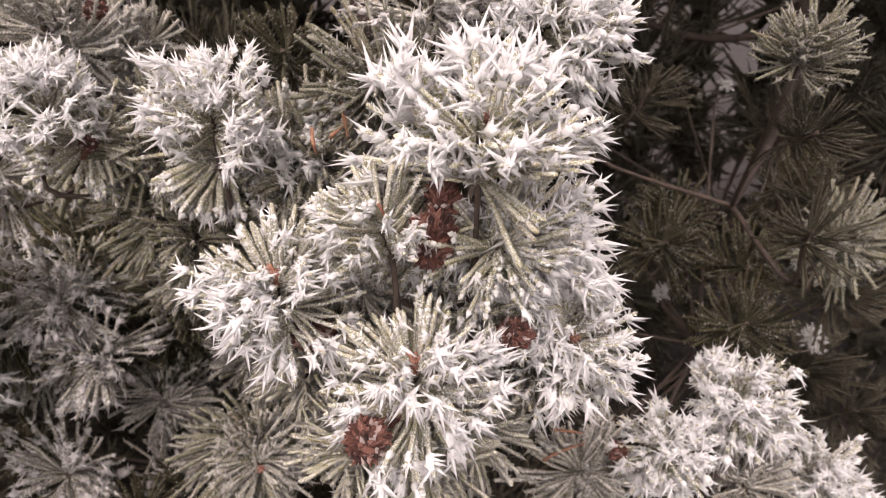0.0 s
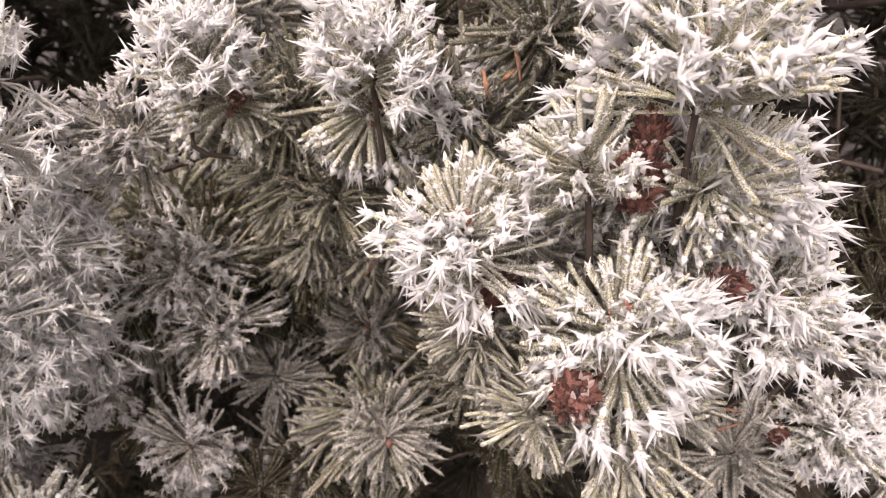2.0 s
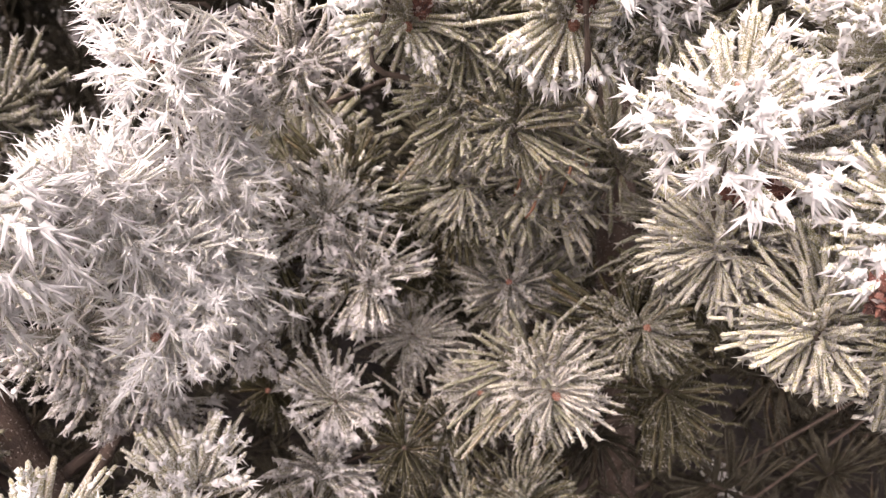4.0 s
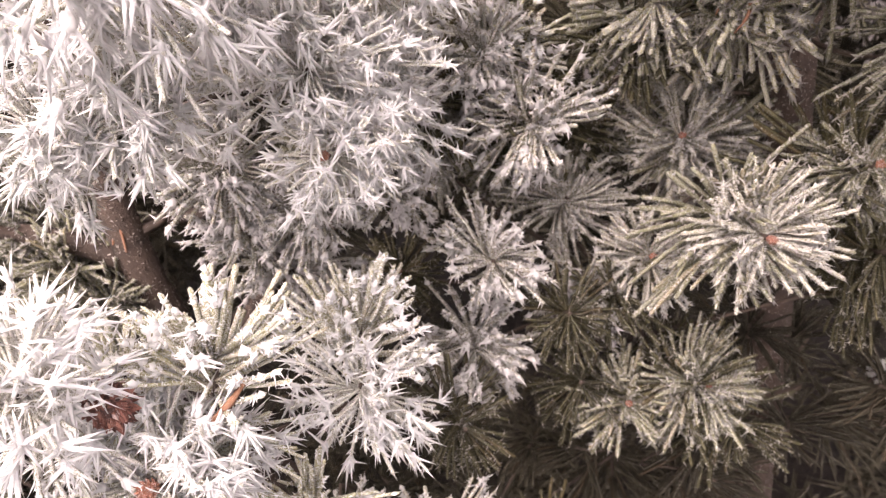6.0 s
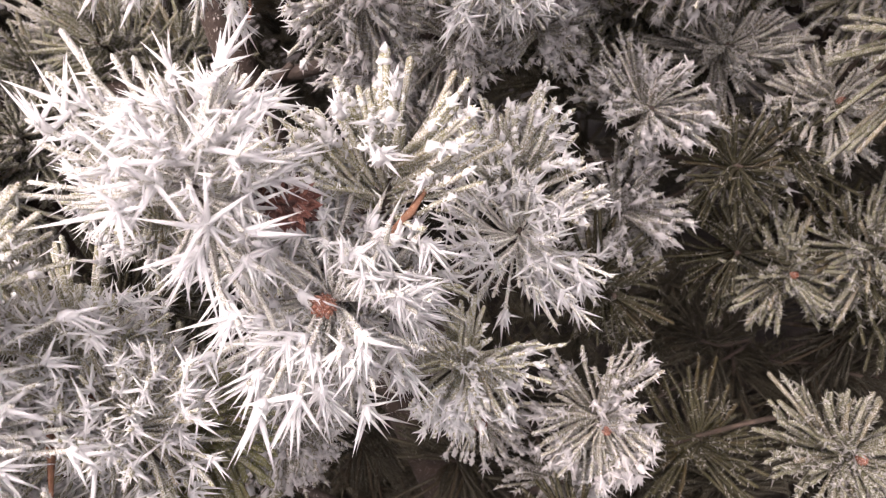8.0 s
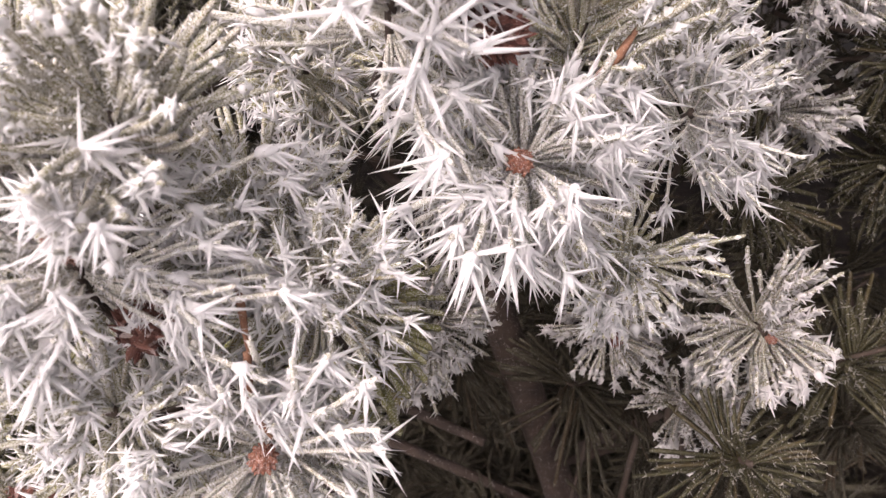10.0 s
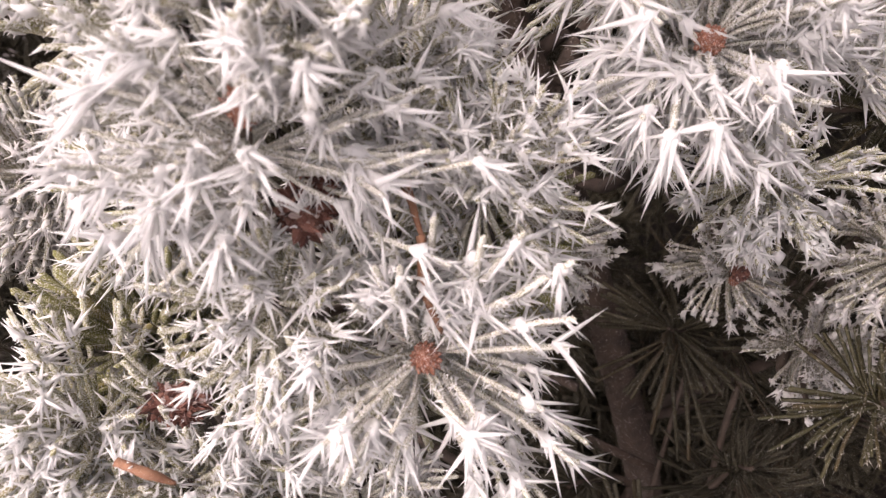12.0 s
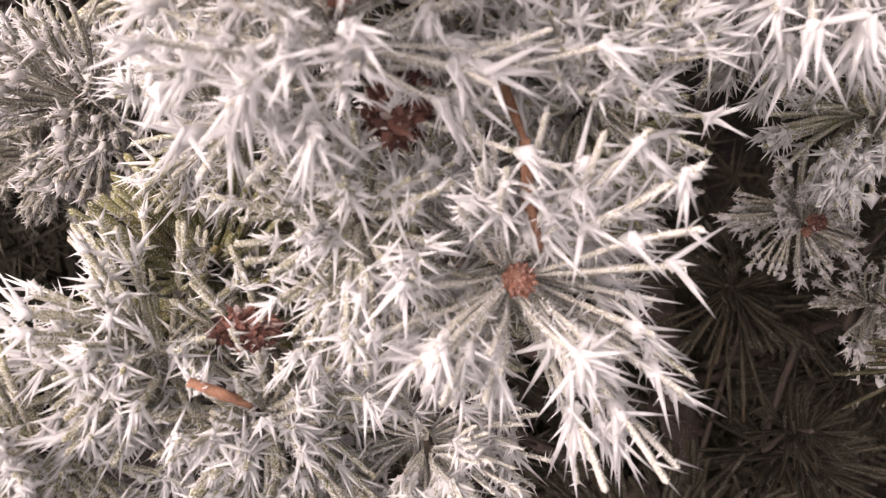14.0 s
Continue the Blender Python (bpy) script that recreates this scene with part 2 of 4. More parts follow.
def tips(rng, p, load, radius, start=0.86, each=2):
    """White knobs on the ends of the needles."""
    i = np.nonzero(load > 0.12)[0]
    i = np.repeat(i, each)
    at, d = along(p, i, rng.uniform(start, 1.0, len(i)))
    return lumps(rng, at, d, radius * (0.7 + 0.5 * load[i]) * rng.uniform(0.7, 1.2, len(i)), 1.6, 0.3, OCTA * 1.15, OCTA_FACES)


def ridges(rng, p, load, each, lo, size, thick, wind=0.75):
    """Teeth of rime along the loaded needles, longest near the tips, leaning to windward."""
    i = np.repeat(np.arange(len(p)), rng.poisson(each * load))
    s = lo + (1 - lo) * rng.random(len(i)) ** 0.7
    at, d = along(p, i, s)
    v = unit(LEE * wind + d * 0.55 + rng.normal(0, 0.5, (len(i), 3)))
    ln = size * (0.45 + 0.8 * s) * rng.gamma(5, 0.2, len(i)).clip(0.4, 1.8)
    return spikes(at, v, ln, thick * (0.7 + 0.5 * rng.random(len(i))))


def feathers(rng, p, load, share, blades, size, thick, barbs, core, spread=0.5, wind=0.45, inward=0.22):
    """Stars of spear-shaped frost feathers on the ends of the loaded needles, with a packed core and barbs on the blades."""
    i = np.nonzero((load > 0.3) & (rng.random(len(p)) < share))[0]
    at, d = along(p, i, 1 - inward * rng.random(len(i)) ** 1.3)
    bits = [lumps(rng, at, unit(d + LEE * 0.3), core * (0.6 + 0.7 * load[i]) * rng.uniform(0.7, 1.2, len(i)), 1.7, 0.28, *((LUMP, LUMP_FACES) if core > 0.04 else (OCTA * 1.2, OCTA_FACES)))]
    k = np.repeat(np.arange(len(i)), rng.poisson(blades * (0.4 + 0.7 * load[i])) + 2)
    m = len(k)
    turn = unit(d * 0.65 + LEE * wind + rng.normal(0, 0.25, d.shape))
    v = unit(turn[k] + rng.normal(0, spread, (m, 3)))
    ln = size * (0.35 + 0.75 * load[i][k]) * rng.gamma(5, 0.2, m).clip(0.4, 1.55)
    b = at[k] + rng.normal(0, core * 0.5, (m, 3))
    bits.append(spikes(b, v, ln, thick * (0.55 + 0.25 * rng.random(m) + 0.35 * ln / size), 3, 0.42))
    if barbs:
        q = np.repeat(np.arange(m), barbs)
        s = rng.uniform(0.08, 0.75, len(q))
        w = unit(v[q] * 0.9 + rng.normal(0, 0.55, (len(q), 3)))
        bits.append(spikes(b[q] + v[q] * (ln[q] * s)[:, None], w, ln[q] * (1 - s) * rng.uniform(0.2, 0.45, len(q)) + 0.01, thick * 0.42 * (1.2 - s)))
    return join(bits)


# kind: bundles, needles each, tip angle, base angle, shoot length, curl, needle radius, needle material, frost material
KINDS = {
    # dark, deep and dim: shade is in the needle and rime colours.
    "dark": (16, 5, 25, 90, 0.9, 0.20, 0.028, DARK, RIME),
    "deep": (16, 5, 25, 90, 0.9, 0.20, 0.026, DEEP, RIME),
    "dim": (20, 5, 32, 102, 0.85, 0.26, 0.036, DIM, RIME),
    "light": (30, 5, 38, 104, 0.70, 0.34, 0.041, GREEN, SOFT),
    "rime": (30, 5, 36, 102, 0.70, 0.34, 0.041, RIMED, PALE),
    "fan": (24, 5, 14, 74, 0.55, 0.14, 0.038, GREENER, WHITE),
    "green": (22, 6, 14, 78, 0.60, 0.14, 0.040, LEAF, SOFT),
    "hoar": (27, 6, 16, 88, 0.60, 0.20, 0.036, GREENER, WHITE),
    "crest": (26, 6, 10, 76, 0.55, 0.12, 0.036, GREENER, WHITE),
    "heavy": (26, 6, 14, 82, 0.55, 0.16, 0.036, GREENER, WHITE),
    "grey": (22, 6, 24, 98, 0.70, 0.24, 0.032, RIMED, GREY),
    "spiky": (20, 6, 18, 100, 0.70, 0.24, 0.033, GREENER, WHITE),
    "star": (18, 6, 22, 100, 0.65, 0.30, 0.030, HOARY, WHITE),
    "long": (19, 6, 26, 100, 0.65, 0.38, 0.029, HOARY, WHITE),
    "white": (17, 6, 20, 100, 0.75, 0.24, 0.025, FROSTED, WHITE),
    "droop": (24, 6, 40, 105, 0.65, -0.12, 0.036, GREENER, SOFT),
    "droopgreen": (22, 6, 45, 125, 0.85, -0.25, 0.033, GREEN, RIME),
}
POOL = {}


def rime_on(kind, rng, p, r):
    """The pieces of frost on the needles of a kind of tuft."""
    if kind == "dark":
        return [crystals(rng, p, 5, 0.4, 1.0, 0.040, 1.0, 0.3, 0.012)]
    if kind == "deep":
        return [crystals(rng, p, 0.6, 0.5, 1.0, 0.035, 1.0, 0.3, 0.011)]
    if kind == "dim":
        load = load_of(rng, p, 0.5, 0.25)
        return [crystals(rng, p, 9, 0.2, 1.0, 0.068, 1.0, 0.4, 0.020), ridges(rng, p, load, 10, 0.6, 0.08, 0.022, 0.3)]
    if kind in ("light", "rime", "droop", "droopgreen"):
        more = 1.3 if kind == "rime" else 1.0
        load = load_of(rng, p, 0.62 if kind == "rime" else 0.48, 0.25)
        return [crystals(rng, p, 14 * more, 0.08, 1.0, 0.052, 1.0, 0.5, 0.023, r * 0.7), ridges(rng, p, load, 9 * more, 0.72, 0.10, 0.026, 0.1)]
    if kind == "green":
        load = load_of(rng, p, 0.25, 0.25)
        return [crystals(rng, p, 7, 0.06, 1.0, 0.034, 1.0, 0.3, 0.014, r * 0.6), ridges(rng, p, load, 10, 0.7, 0.09, 0.022)]
    if kind == "fan":
        load = load_of(rng, p, 0.34, 0.45)
        return [crystals(rng, p, 26, 0.06, 1.0, 0.036, 1.0, 0.3, 0.014, r * 0.6), tips(rng, p, load, r * 1.2), ridges(rng, p, load, 14, 0.65, 0.085, 0.022),
                feathers(rng, p, load, 0.7, 5, 0.22, 0.028, 2, 0.036)]
    if kind == "hoar":
        load = load_of(rng, p, 0.58, 0.58)
        return [crystals(rng, p, 15, 0.06, 1.0, 0.036, 1.0, 0.3, 0.015, r * 0.6), tips(rng, p, load, r * 1.25, 0.80, 1), ridges(rng, p, load, 32, 0.32, 0.075, 0.033, 0.4),
                feathers(rng, p, load, 0.72, 8, 0.24, 0.031, 1, 0.048, 0.65, 0.25)]
    if kind in ("heavy", "crest"):
        load = load_of(rng, p, 0.80, 0.20) if kind == "heavy" else load_of(rng, p, 0.62, -0.55)
        return [crystals(rng, p, 13, 0.06, 1.0, 0.036, 1.0, 0.3, 0.015, r * 0.6), tips(rng, p, load, r * 1.35, 0.72, 1), ridges(rng, p, load, 26, 0.36, 0.10, 0.030, 0.3),
                feathers(rng, p, load, 0.70, 6.5, 0.25, 0.030, 1, 0.048, 0.65, 0.15)]
    if kind == "grey":
        load = load_of(rng, p, 0.70, 0.30)
        return [crystals(rng, p, 12, 0.06, 1.0, 0.048, 1.0, 0.3, 0.014, r * 0.6), tips(rng, p, load, r * 1.2, 0.75, 1), ridges(rng, p, load, 36, 0.22, 0.085, 0.024, 0.3),
                feathers(rng, p, load, 0.6, 4, 0.18, 0.027, 2, 0.042, 0.65, 0.2)]
    if kind == "white":
        load = load_of(rng, p, 0.80, 0.20)
        return [crystals(rng, p, 17, 0.06, 1.0, 0.068, 1.0, 0.35, 0.013), ridges(rng, p, load, 18, 0.25, 0.12, 0.020, 0.25),
                feathers(rng, p, load, 0.75, 7.5, 0.28, 0.029, 1, 0.036, 0.7, 0.15, 0.50)]
    if kind == "spiky":
        load = load_of(rng, p, 0.76, 0.32)
        return [crystals(rng, p, 22, 0.06, 1.0, 0.066, 1.0, 0.3, 0.011), ridges(rng, p, load, 18, 0.30, 0.11, 0.022, 0.3),
                feathers(rng, p, load, 0.75, 9, 0.28, 0.025, 1, 0.036, 0.65, 0.15, 0.42)]
    if kind == "star":
        load = load_of(rng, p, 0.74, 0.30)
        return [crystals(rng, p, 22, 0.06, 1.0, 0.072, 1.0, 0.25, 0.012), ridges(rng, p, load, 15, 0.35, 0.12, 0.022, 0.3),
                feathers(rng, p, load, 0.62, 7, 0.46, 0.032, 2, 0.042, 0.6, 0.15, 0.40)]
    load = load_of(rng, p, 0.92, 0.12)
    return [crystals(rng, p, 32, 0.06, 1.0, 0.078, 1.0, 0.25, 0.0105), crystals(rng, p, 16, 0.06, 0.9, 0.040, 1.0, 0.3, 0.014, r * 0.6), ridges(rng, p, load, 17, 0.35, 0.115, 0.020, 0.3),
            feathers(rng, p, load, 0.85, 8, 0.34, 0.028, 1, 0.044, 0.55, 0.5, 0.30)]


def tuft_meshes(kind, variant, wide):
    """The needle mesh and the frost mesh of one variant of a kind of tuft; needle length 1; wide: open round its bud."""
    if (kind, variant, wide) in POOL:
        return POOL[kind, variant, wide]
    rng = np.random.default_rng(sum(map(ord, kind)) * 31 + variant)
    groups, each, tip, base, stem, curl, r, green, white = KINDS[kind]
    if wide:
        tip, curl = max(tip, 34), curl * (1.0 if kind == "long" else 0.6)
    steps = 3 if kind in ("dark", "deep") else 4 if kind in ("dim", "rime", "light") else 5
    p = needle_lines(rng, groups, each, tip, base, stem, curl, steps)
    needles = mesh_of("needles", *needle_tubes(p, r, rng, {3: [0.6, 1.0, 0.9], 4: [0.55, 0.9, 1.05, 0.95], 5: [0.55, 0.85, 1.0, 1.05, 0.95]}[steps], 0.10), green, True)
    frost = mesh_of("hoarfrost", *join(rime_on(kind, rng, p, r)), white, True)
    POOL[kind, variant, wide] = needles, frost
    return needles, frost


def scaly(rng, length, width, scales, stub, slim=0.50, wild=0.15):
    """An egg-shaped body along +z, covered with overlapping pointed scales."""
    k = np.arange(scales)
    z = 1 - 2 * (k + 0.5) / scales
    phi = k * 2.39996
    rad = np.sqrt(1 - z * z)
    nrm = np.stack([rad * np.cos(phi), rad * np.sin(phi), z], 1)
    pts = nrm * np.array([width / 2, width / 2, length / 2])
    d = unit(nrm * 0.9 + np.array([0, 0, 0.8]) + rng.normal(0, wild, (scales, 3)))
    u, w = np.meshgrid(np.linspace(0, np.pi, 7), np.linspace(0, 2 * np.pi, 9)[:-1], indexing="ij")
    core = np.stack([np.sin(u) * np.cos(w) * width * 0.46, np.sin(u) * np.sin(w) * width * 0.46, np.cos(u) * length * 0.47], -1).reshape(-1, 3)
    f = [(i * 8 + j, i * 8 + (j + 1) % 8, i * 8 + 8 + (j + 1) % 8, i * 8 + 8 + j) for i in range(6) for j in range(8)]
    ln = stub * rng.uniform(1 - wild, 1 + wild * 1.5, scales)
    return join([(core, f), spikes(pts * 0.9, d, ln, ln * slim, 4, 0.5)])


def tube(points, radii, sides=7, rng=None, rough=0.0):
    """A tapered limb along a smoothed line of points."""
    pts = [Vector(q) for q in points]
    line, rad = [], []
    for i in range(len(pts) - 1):
        a, b = pts[max(i - 1, 0)], pts[i]
        c, d = pts[i + 1], pts[min(i + 2, len(pts) - 1)]
        for k in range(5):
            t = k / 5
            line.append(0.5 * ((2 * b) + (c - a) * t + (2 * a - 5 * b + 4 * c - d) * t * t + (3 * b - a - 3 * c + d) * t ** 3))
            rad.append(radii[i] * (1 - t) + radii[i + 1] * t)
    line.append(pts[-1])
    rad.append(radii[-1])
    p = np.array([list(q) for q in line])
    d = unit(np.gradient(p, axis=0))
    a, b = frames_of(d)
    v, f = [], []
    for i in range(len(p)):
        for k in range(sides):
            w = 2 * math.pi * k / sides
            r = rad[i] * (1 + (rng.normal(0, rough) if rng is not None else 0))
            v.append(p[i] + (a[i] * math.cos(w) + b[i] * math.sin(w)) * r)
    for i in range(len(p) - 1):
        for k in range(sides):
            j = (k + 1) % sides
            f.append((i * sides + k, i * sides + j, i * sides + sides + j, i * sides + sides + k))
    f.append(tuple(range(sides))[::-1])
    f.append(tuple((len(p) - 1) * sides + k for k in range(sides)))
    return np.array(v), f


def part(name, me, parent, m=None, label=""):
    ob = new(name, me)
    ob.parent = parent
    if m is not None:
        ob.matrix_basis = m
    return tagged(ob, label)


def along_axis(place, axis, turn, size):
    """The pose whose +z lies along axis, turned about it."""
    q = Vector(axis).normalized().to_track_quat("Z", "Y").to_matrix().to_4x4()
    return Matrix.Translation(place) @ q @ pose(0, 0, 0, 0, 0, turn) @ Matrix.Scale(size, 4)


WIND = Vector((0.05, -0.62, -0.78))


def windward(place, axis, turn, size):
    """The pose of a tuft: +z along its axis, +x to windward, turned a little about it."""
    z = Vector(axis).normalized()
    x = (WIND - z * WIND.dot(z)).normalized()
    m = Matrix((x, z.cross(x), z)).transposed().to_4x4()
    return Matrix.Translation(place) @ m @ pose(0, 0, 0, 0, 0, turn) @ Matrix.Scale(size, 4)


BUDS = [mesh_of("bud", *scaly(np.random.default_rng(60 + i), 0.011, 0.0085, 46, 0.0022), BUD, True) for i in range(3)]
CONES = [mesh_of("cone", *scaly(np.random.default_rng(80 + i), 1.0, 0.62, 260, 0.17, 0.36, 0.50), CONE) for i in range(4)]
STYLES = {"dark": 4, "deep": 4, "dim": 5, "grey": 6, "light": 6, "rime": 8, "hoar": 10, "spiky": 10, "white": 8, "fan": 5, "green": 3, "heavy": 5, "crest": 1, "star": 4, "long": 6, "droop": 3, "droopgreen": 2}
used = {}


def pick(kind, wide):
    used[kind] = used.get(kind, -1) + 1
    return tuft_meshes(kind, used[kind] % STYLES[kind], wide)


def bough(label, root, tufts, cones, group="frosted boughs of the pines"):
    """A limb from its root on a stem to a hub behind its tufts, a twig to each tuft, the tufts with frost and bud, and the cones."""
    rng = np.random.default_rng(len(label) * 7 + len(tufts))
    thing = tagged(new("pine_bough"), label, "pine bough", group)
    thing.location = root
    root = Vector(root)
    bases = [Vector(t[:3]) - Vector(t[3:6]).normalized() * t[6] * 0.8 - root for t in tufts]
    mean = sum(bases, Vector()) / len(bases)
    lean = sum((Vector(t[3:6]) for t in tufts), Vector()).normalized()
    hub = mean - lean * 0.035 - Vector((0, 0, 0.012))
    mid = hub * 0.5 - Vector((0, 0, 0.02)) + Vector(rng.normal(0, 0.012, 3))
    v, f = tube([(0, 0, 0), mid, hub], [0.0048, 0.004, 0.003], 8, rng, 0.08)
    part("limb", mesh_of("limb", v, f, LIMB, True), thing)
    for (x, y, z, ax, ay, az, size, kind, has_bud), b in zip(tufts, bases):
        axis = Vector((ax, ay, az)).normalized()
        start = min((mid * (1 - k / 8) + hub * (k / 8) for k in range(9)), key=lambda q: (q - b).length)
        tip = Vector((x, y, z)) - root
        elbow = b - axis * min(0.03, (b - start).length * 0.4) - Vector((0, 0, 0.004))
        elbow += Vector(rng.normal(0, 0.006, 3))
        slim = min(1.0, max(0.45, 0.04 / max((b - start).length, 0.001)))
        part("twig", mesh_of("twig", *tube([start, elbow, b, tip], [0.0036 * slim, 0.003 * slim, 0.0024 * slim, 0.0018], 6, rng, 0.12), TWIG, True), thing)
        needles, frost = pick(kind, bool(has_bud))
        tuft = part("needle_tuft", needles, thing, windward(tip, axis, rng.uniform(-35, 35), size * rng.uniform(0.97, 1.04)))
        tagged(part("hoarfrost", frost, tuft), kind="stuff")
        if has_bud:
            part("bud", BUDS[has_bud % 3], tuft, Matrix.Translation((0, 0, 0.15)) @ Matrix.Scale((0.75 if kind in ("long", "star", "spiky", "hoar") else 0.48) / size, 4), "reddish brown bud with frost grains")
    for x, y, z, ax, ay, az, length, width in cones:
        m = along_axis(Vector((x, y, z)) - root, (ax, ay, az), rng.uniform(0, 360), length * 0.58)
        part("cone", CONES[int(rng.integers(0, 4))], thing, m @ Matrix.Diagonal((width / length / 0.66, width / length / 0.66, 1, 1)), "reddish brown scaly young cone")
    return thing


# ---- ground and stems ----
def ground():
    n = 60
    g = np.linspace(-1, 1, n + 1)
    g = np.sign(g) * (np.abs(g) ** 4 * 60 + np.abs(g) * 1.5)
    v = [(x, y, 0.05 * noise.noise((x * 1.3, y * 1.3, 0)) + 0.012 * noise.noise((x * 9, y * 9, 3))) for y in g for x in g]
    f = [(j * (n + 1) + i, j * (n + 1) + i + 1, (j + 1) * (n + 1) + i + 1, (j + 1) * (n + 1) + i) for j in range(n) for i in range(n)]
    tagged(new("ground", mesh_of("ground", v, f, SOIL, True)), "needle litter toned dark for shade, with thin patches of snow", "ground", "", "structure")


def stem(points, radii, label, forks=()):
    """A pine: its trunk with needle-scar knobs, side branches (start, end, radius) and broken stubs."""
    rng = np.random.default_rng(len(label))
    ob = new("pine_tree")
    ob.location = points[0]
    o = Vector(points[0])
    body = tube([Vector(q) - o for q in points], radii, 14, rng, 0.045)
    v = body[0]
    pick_ = rng.integers(14, len(v) - 14, 420)
    axis = np.array([v[i // 14 * 14:i // 14 * 14 + 14].mean(0) for i in pick_])
    w = rng.random(420)[:, None]
    q = v[pick_] * w + v[pick_ + 14 - 14 * (pick_ + 14 >= len(v))] * (1 - w)
    out_ = unit(v[pick_] - axis)
    knobs = spikes(q - out_ * 0.0006, unit(out_ + np.array([0, 0, 0.7])), np.full(420, 0.0026), np.full(420, 0.0013), 4, 0.5)
    part("trunk", mesh_of("trunk", *join([body, knobs]), BARK, True), ob)
    for a, b, r in forks:
        a, b = Vector(a) - o, Vector(b) - o
        m = (a + b) * 0.5 + Vector((0, 0, 0.008))
        part("branch", mesh_of("branch", *tube([a, m, b], [r, r * 0.85, r * 0.6], 9, rng, 0.06), BARK, True), ob)
    for k in range(4):
        i = int(rng.integers(len(v) // 3, len(v) - 28))
        d = unit(v[i] - v[i // 14 * 14:i // 14 * 14 + 14].mean(0))
        t = Vector(v[i]) - Vector(d) * 0.003
        part("stub", mesh_of("stub", *tube([t, t + Vector(d) * 0.012 + Vector((0, 0, 0.003)), t + Vector(d) * 0.022 + Vector((0, 0, 0.008))], [0.0035, 0.003, 0.002], 6, rng, 0.1), TWIG, True), ob, None, "broken dry branch stub")
    return tagged(ob, label, "pine tree", "pines of the thicket")


ground()
stem([(-0.05, 0.60, -0.03), (-0.045, 0.59, 0.45), (-0.055, 0.580, 0.80), (-0.062, 0.575, 1.05), (-0.07, 0.59, 1.40)], [0.026, 0.021, 0.018, 0.016, 0.009], "brown pine with a scaly knobbed trunk in the thicket", [((-0.055, 0.58, 0.86), (0.06, 0.55, 0.95), 0.007), ((-0.05, 0.585, 0.70), (-0.16, 0.52, 0.76), 0.006)])
stem([(-0.42, 0.40, -0.03), (-0.43, 0.37, 0.45), (-0.455, 0.335, 0.82), (-0.476, 0.325, 0.97), (-0.485, 0.33, 1.25)], [0.020, 0.016, 0.0125, 0.011, 0.007], "thin brown pine with frost specks on its forked trunk", [((-0.472, 0.327, 0.945), (-0.56, 0.30, 0.985), 0.008), ((-0.455, 0.335, 0.85), (-0.40, 0.40, 0.93), 0.006)])
stem([(0.38, 0.82, -0.03), (0.40, 0.81, 0.5), (0.42, 0.80, 0.9), (0.40, 0.80, 1.5)], [0.028, 0.023, 0.018, 0.010], "dark pine deep in the shade of the thicket", [((0.415, 0.80, 0.85), (0.25, 0.70, 1.0), 0.008)])
stem([(-0.66, 0.28, -0.03), (-0.64, 0.27, 0.4), (-0.62, 0.26, 0.75), (-0.60, 0.27, 1.2)], [0.02, 0.017, 0.013, 0.007], "dark thin pine behind the frosted tufts", [((-0.62, 0.26, 0.72), (-0.42, 0.24, 0.70), 0.005), ((-0.625, 0.262, 0.66), (-0.38, 0.26, 0.60), 0.005)])

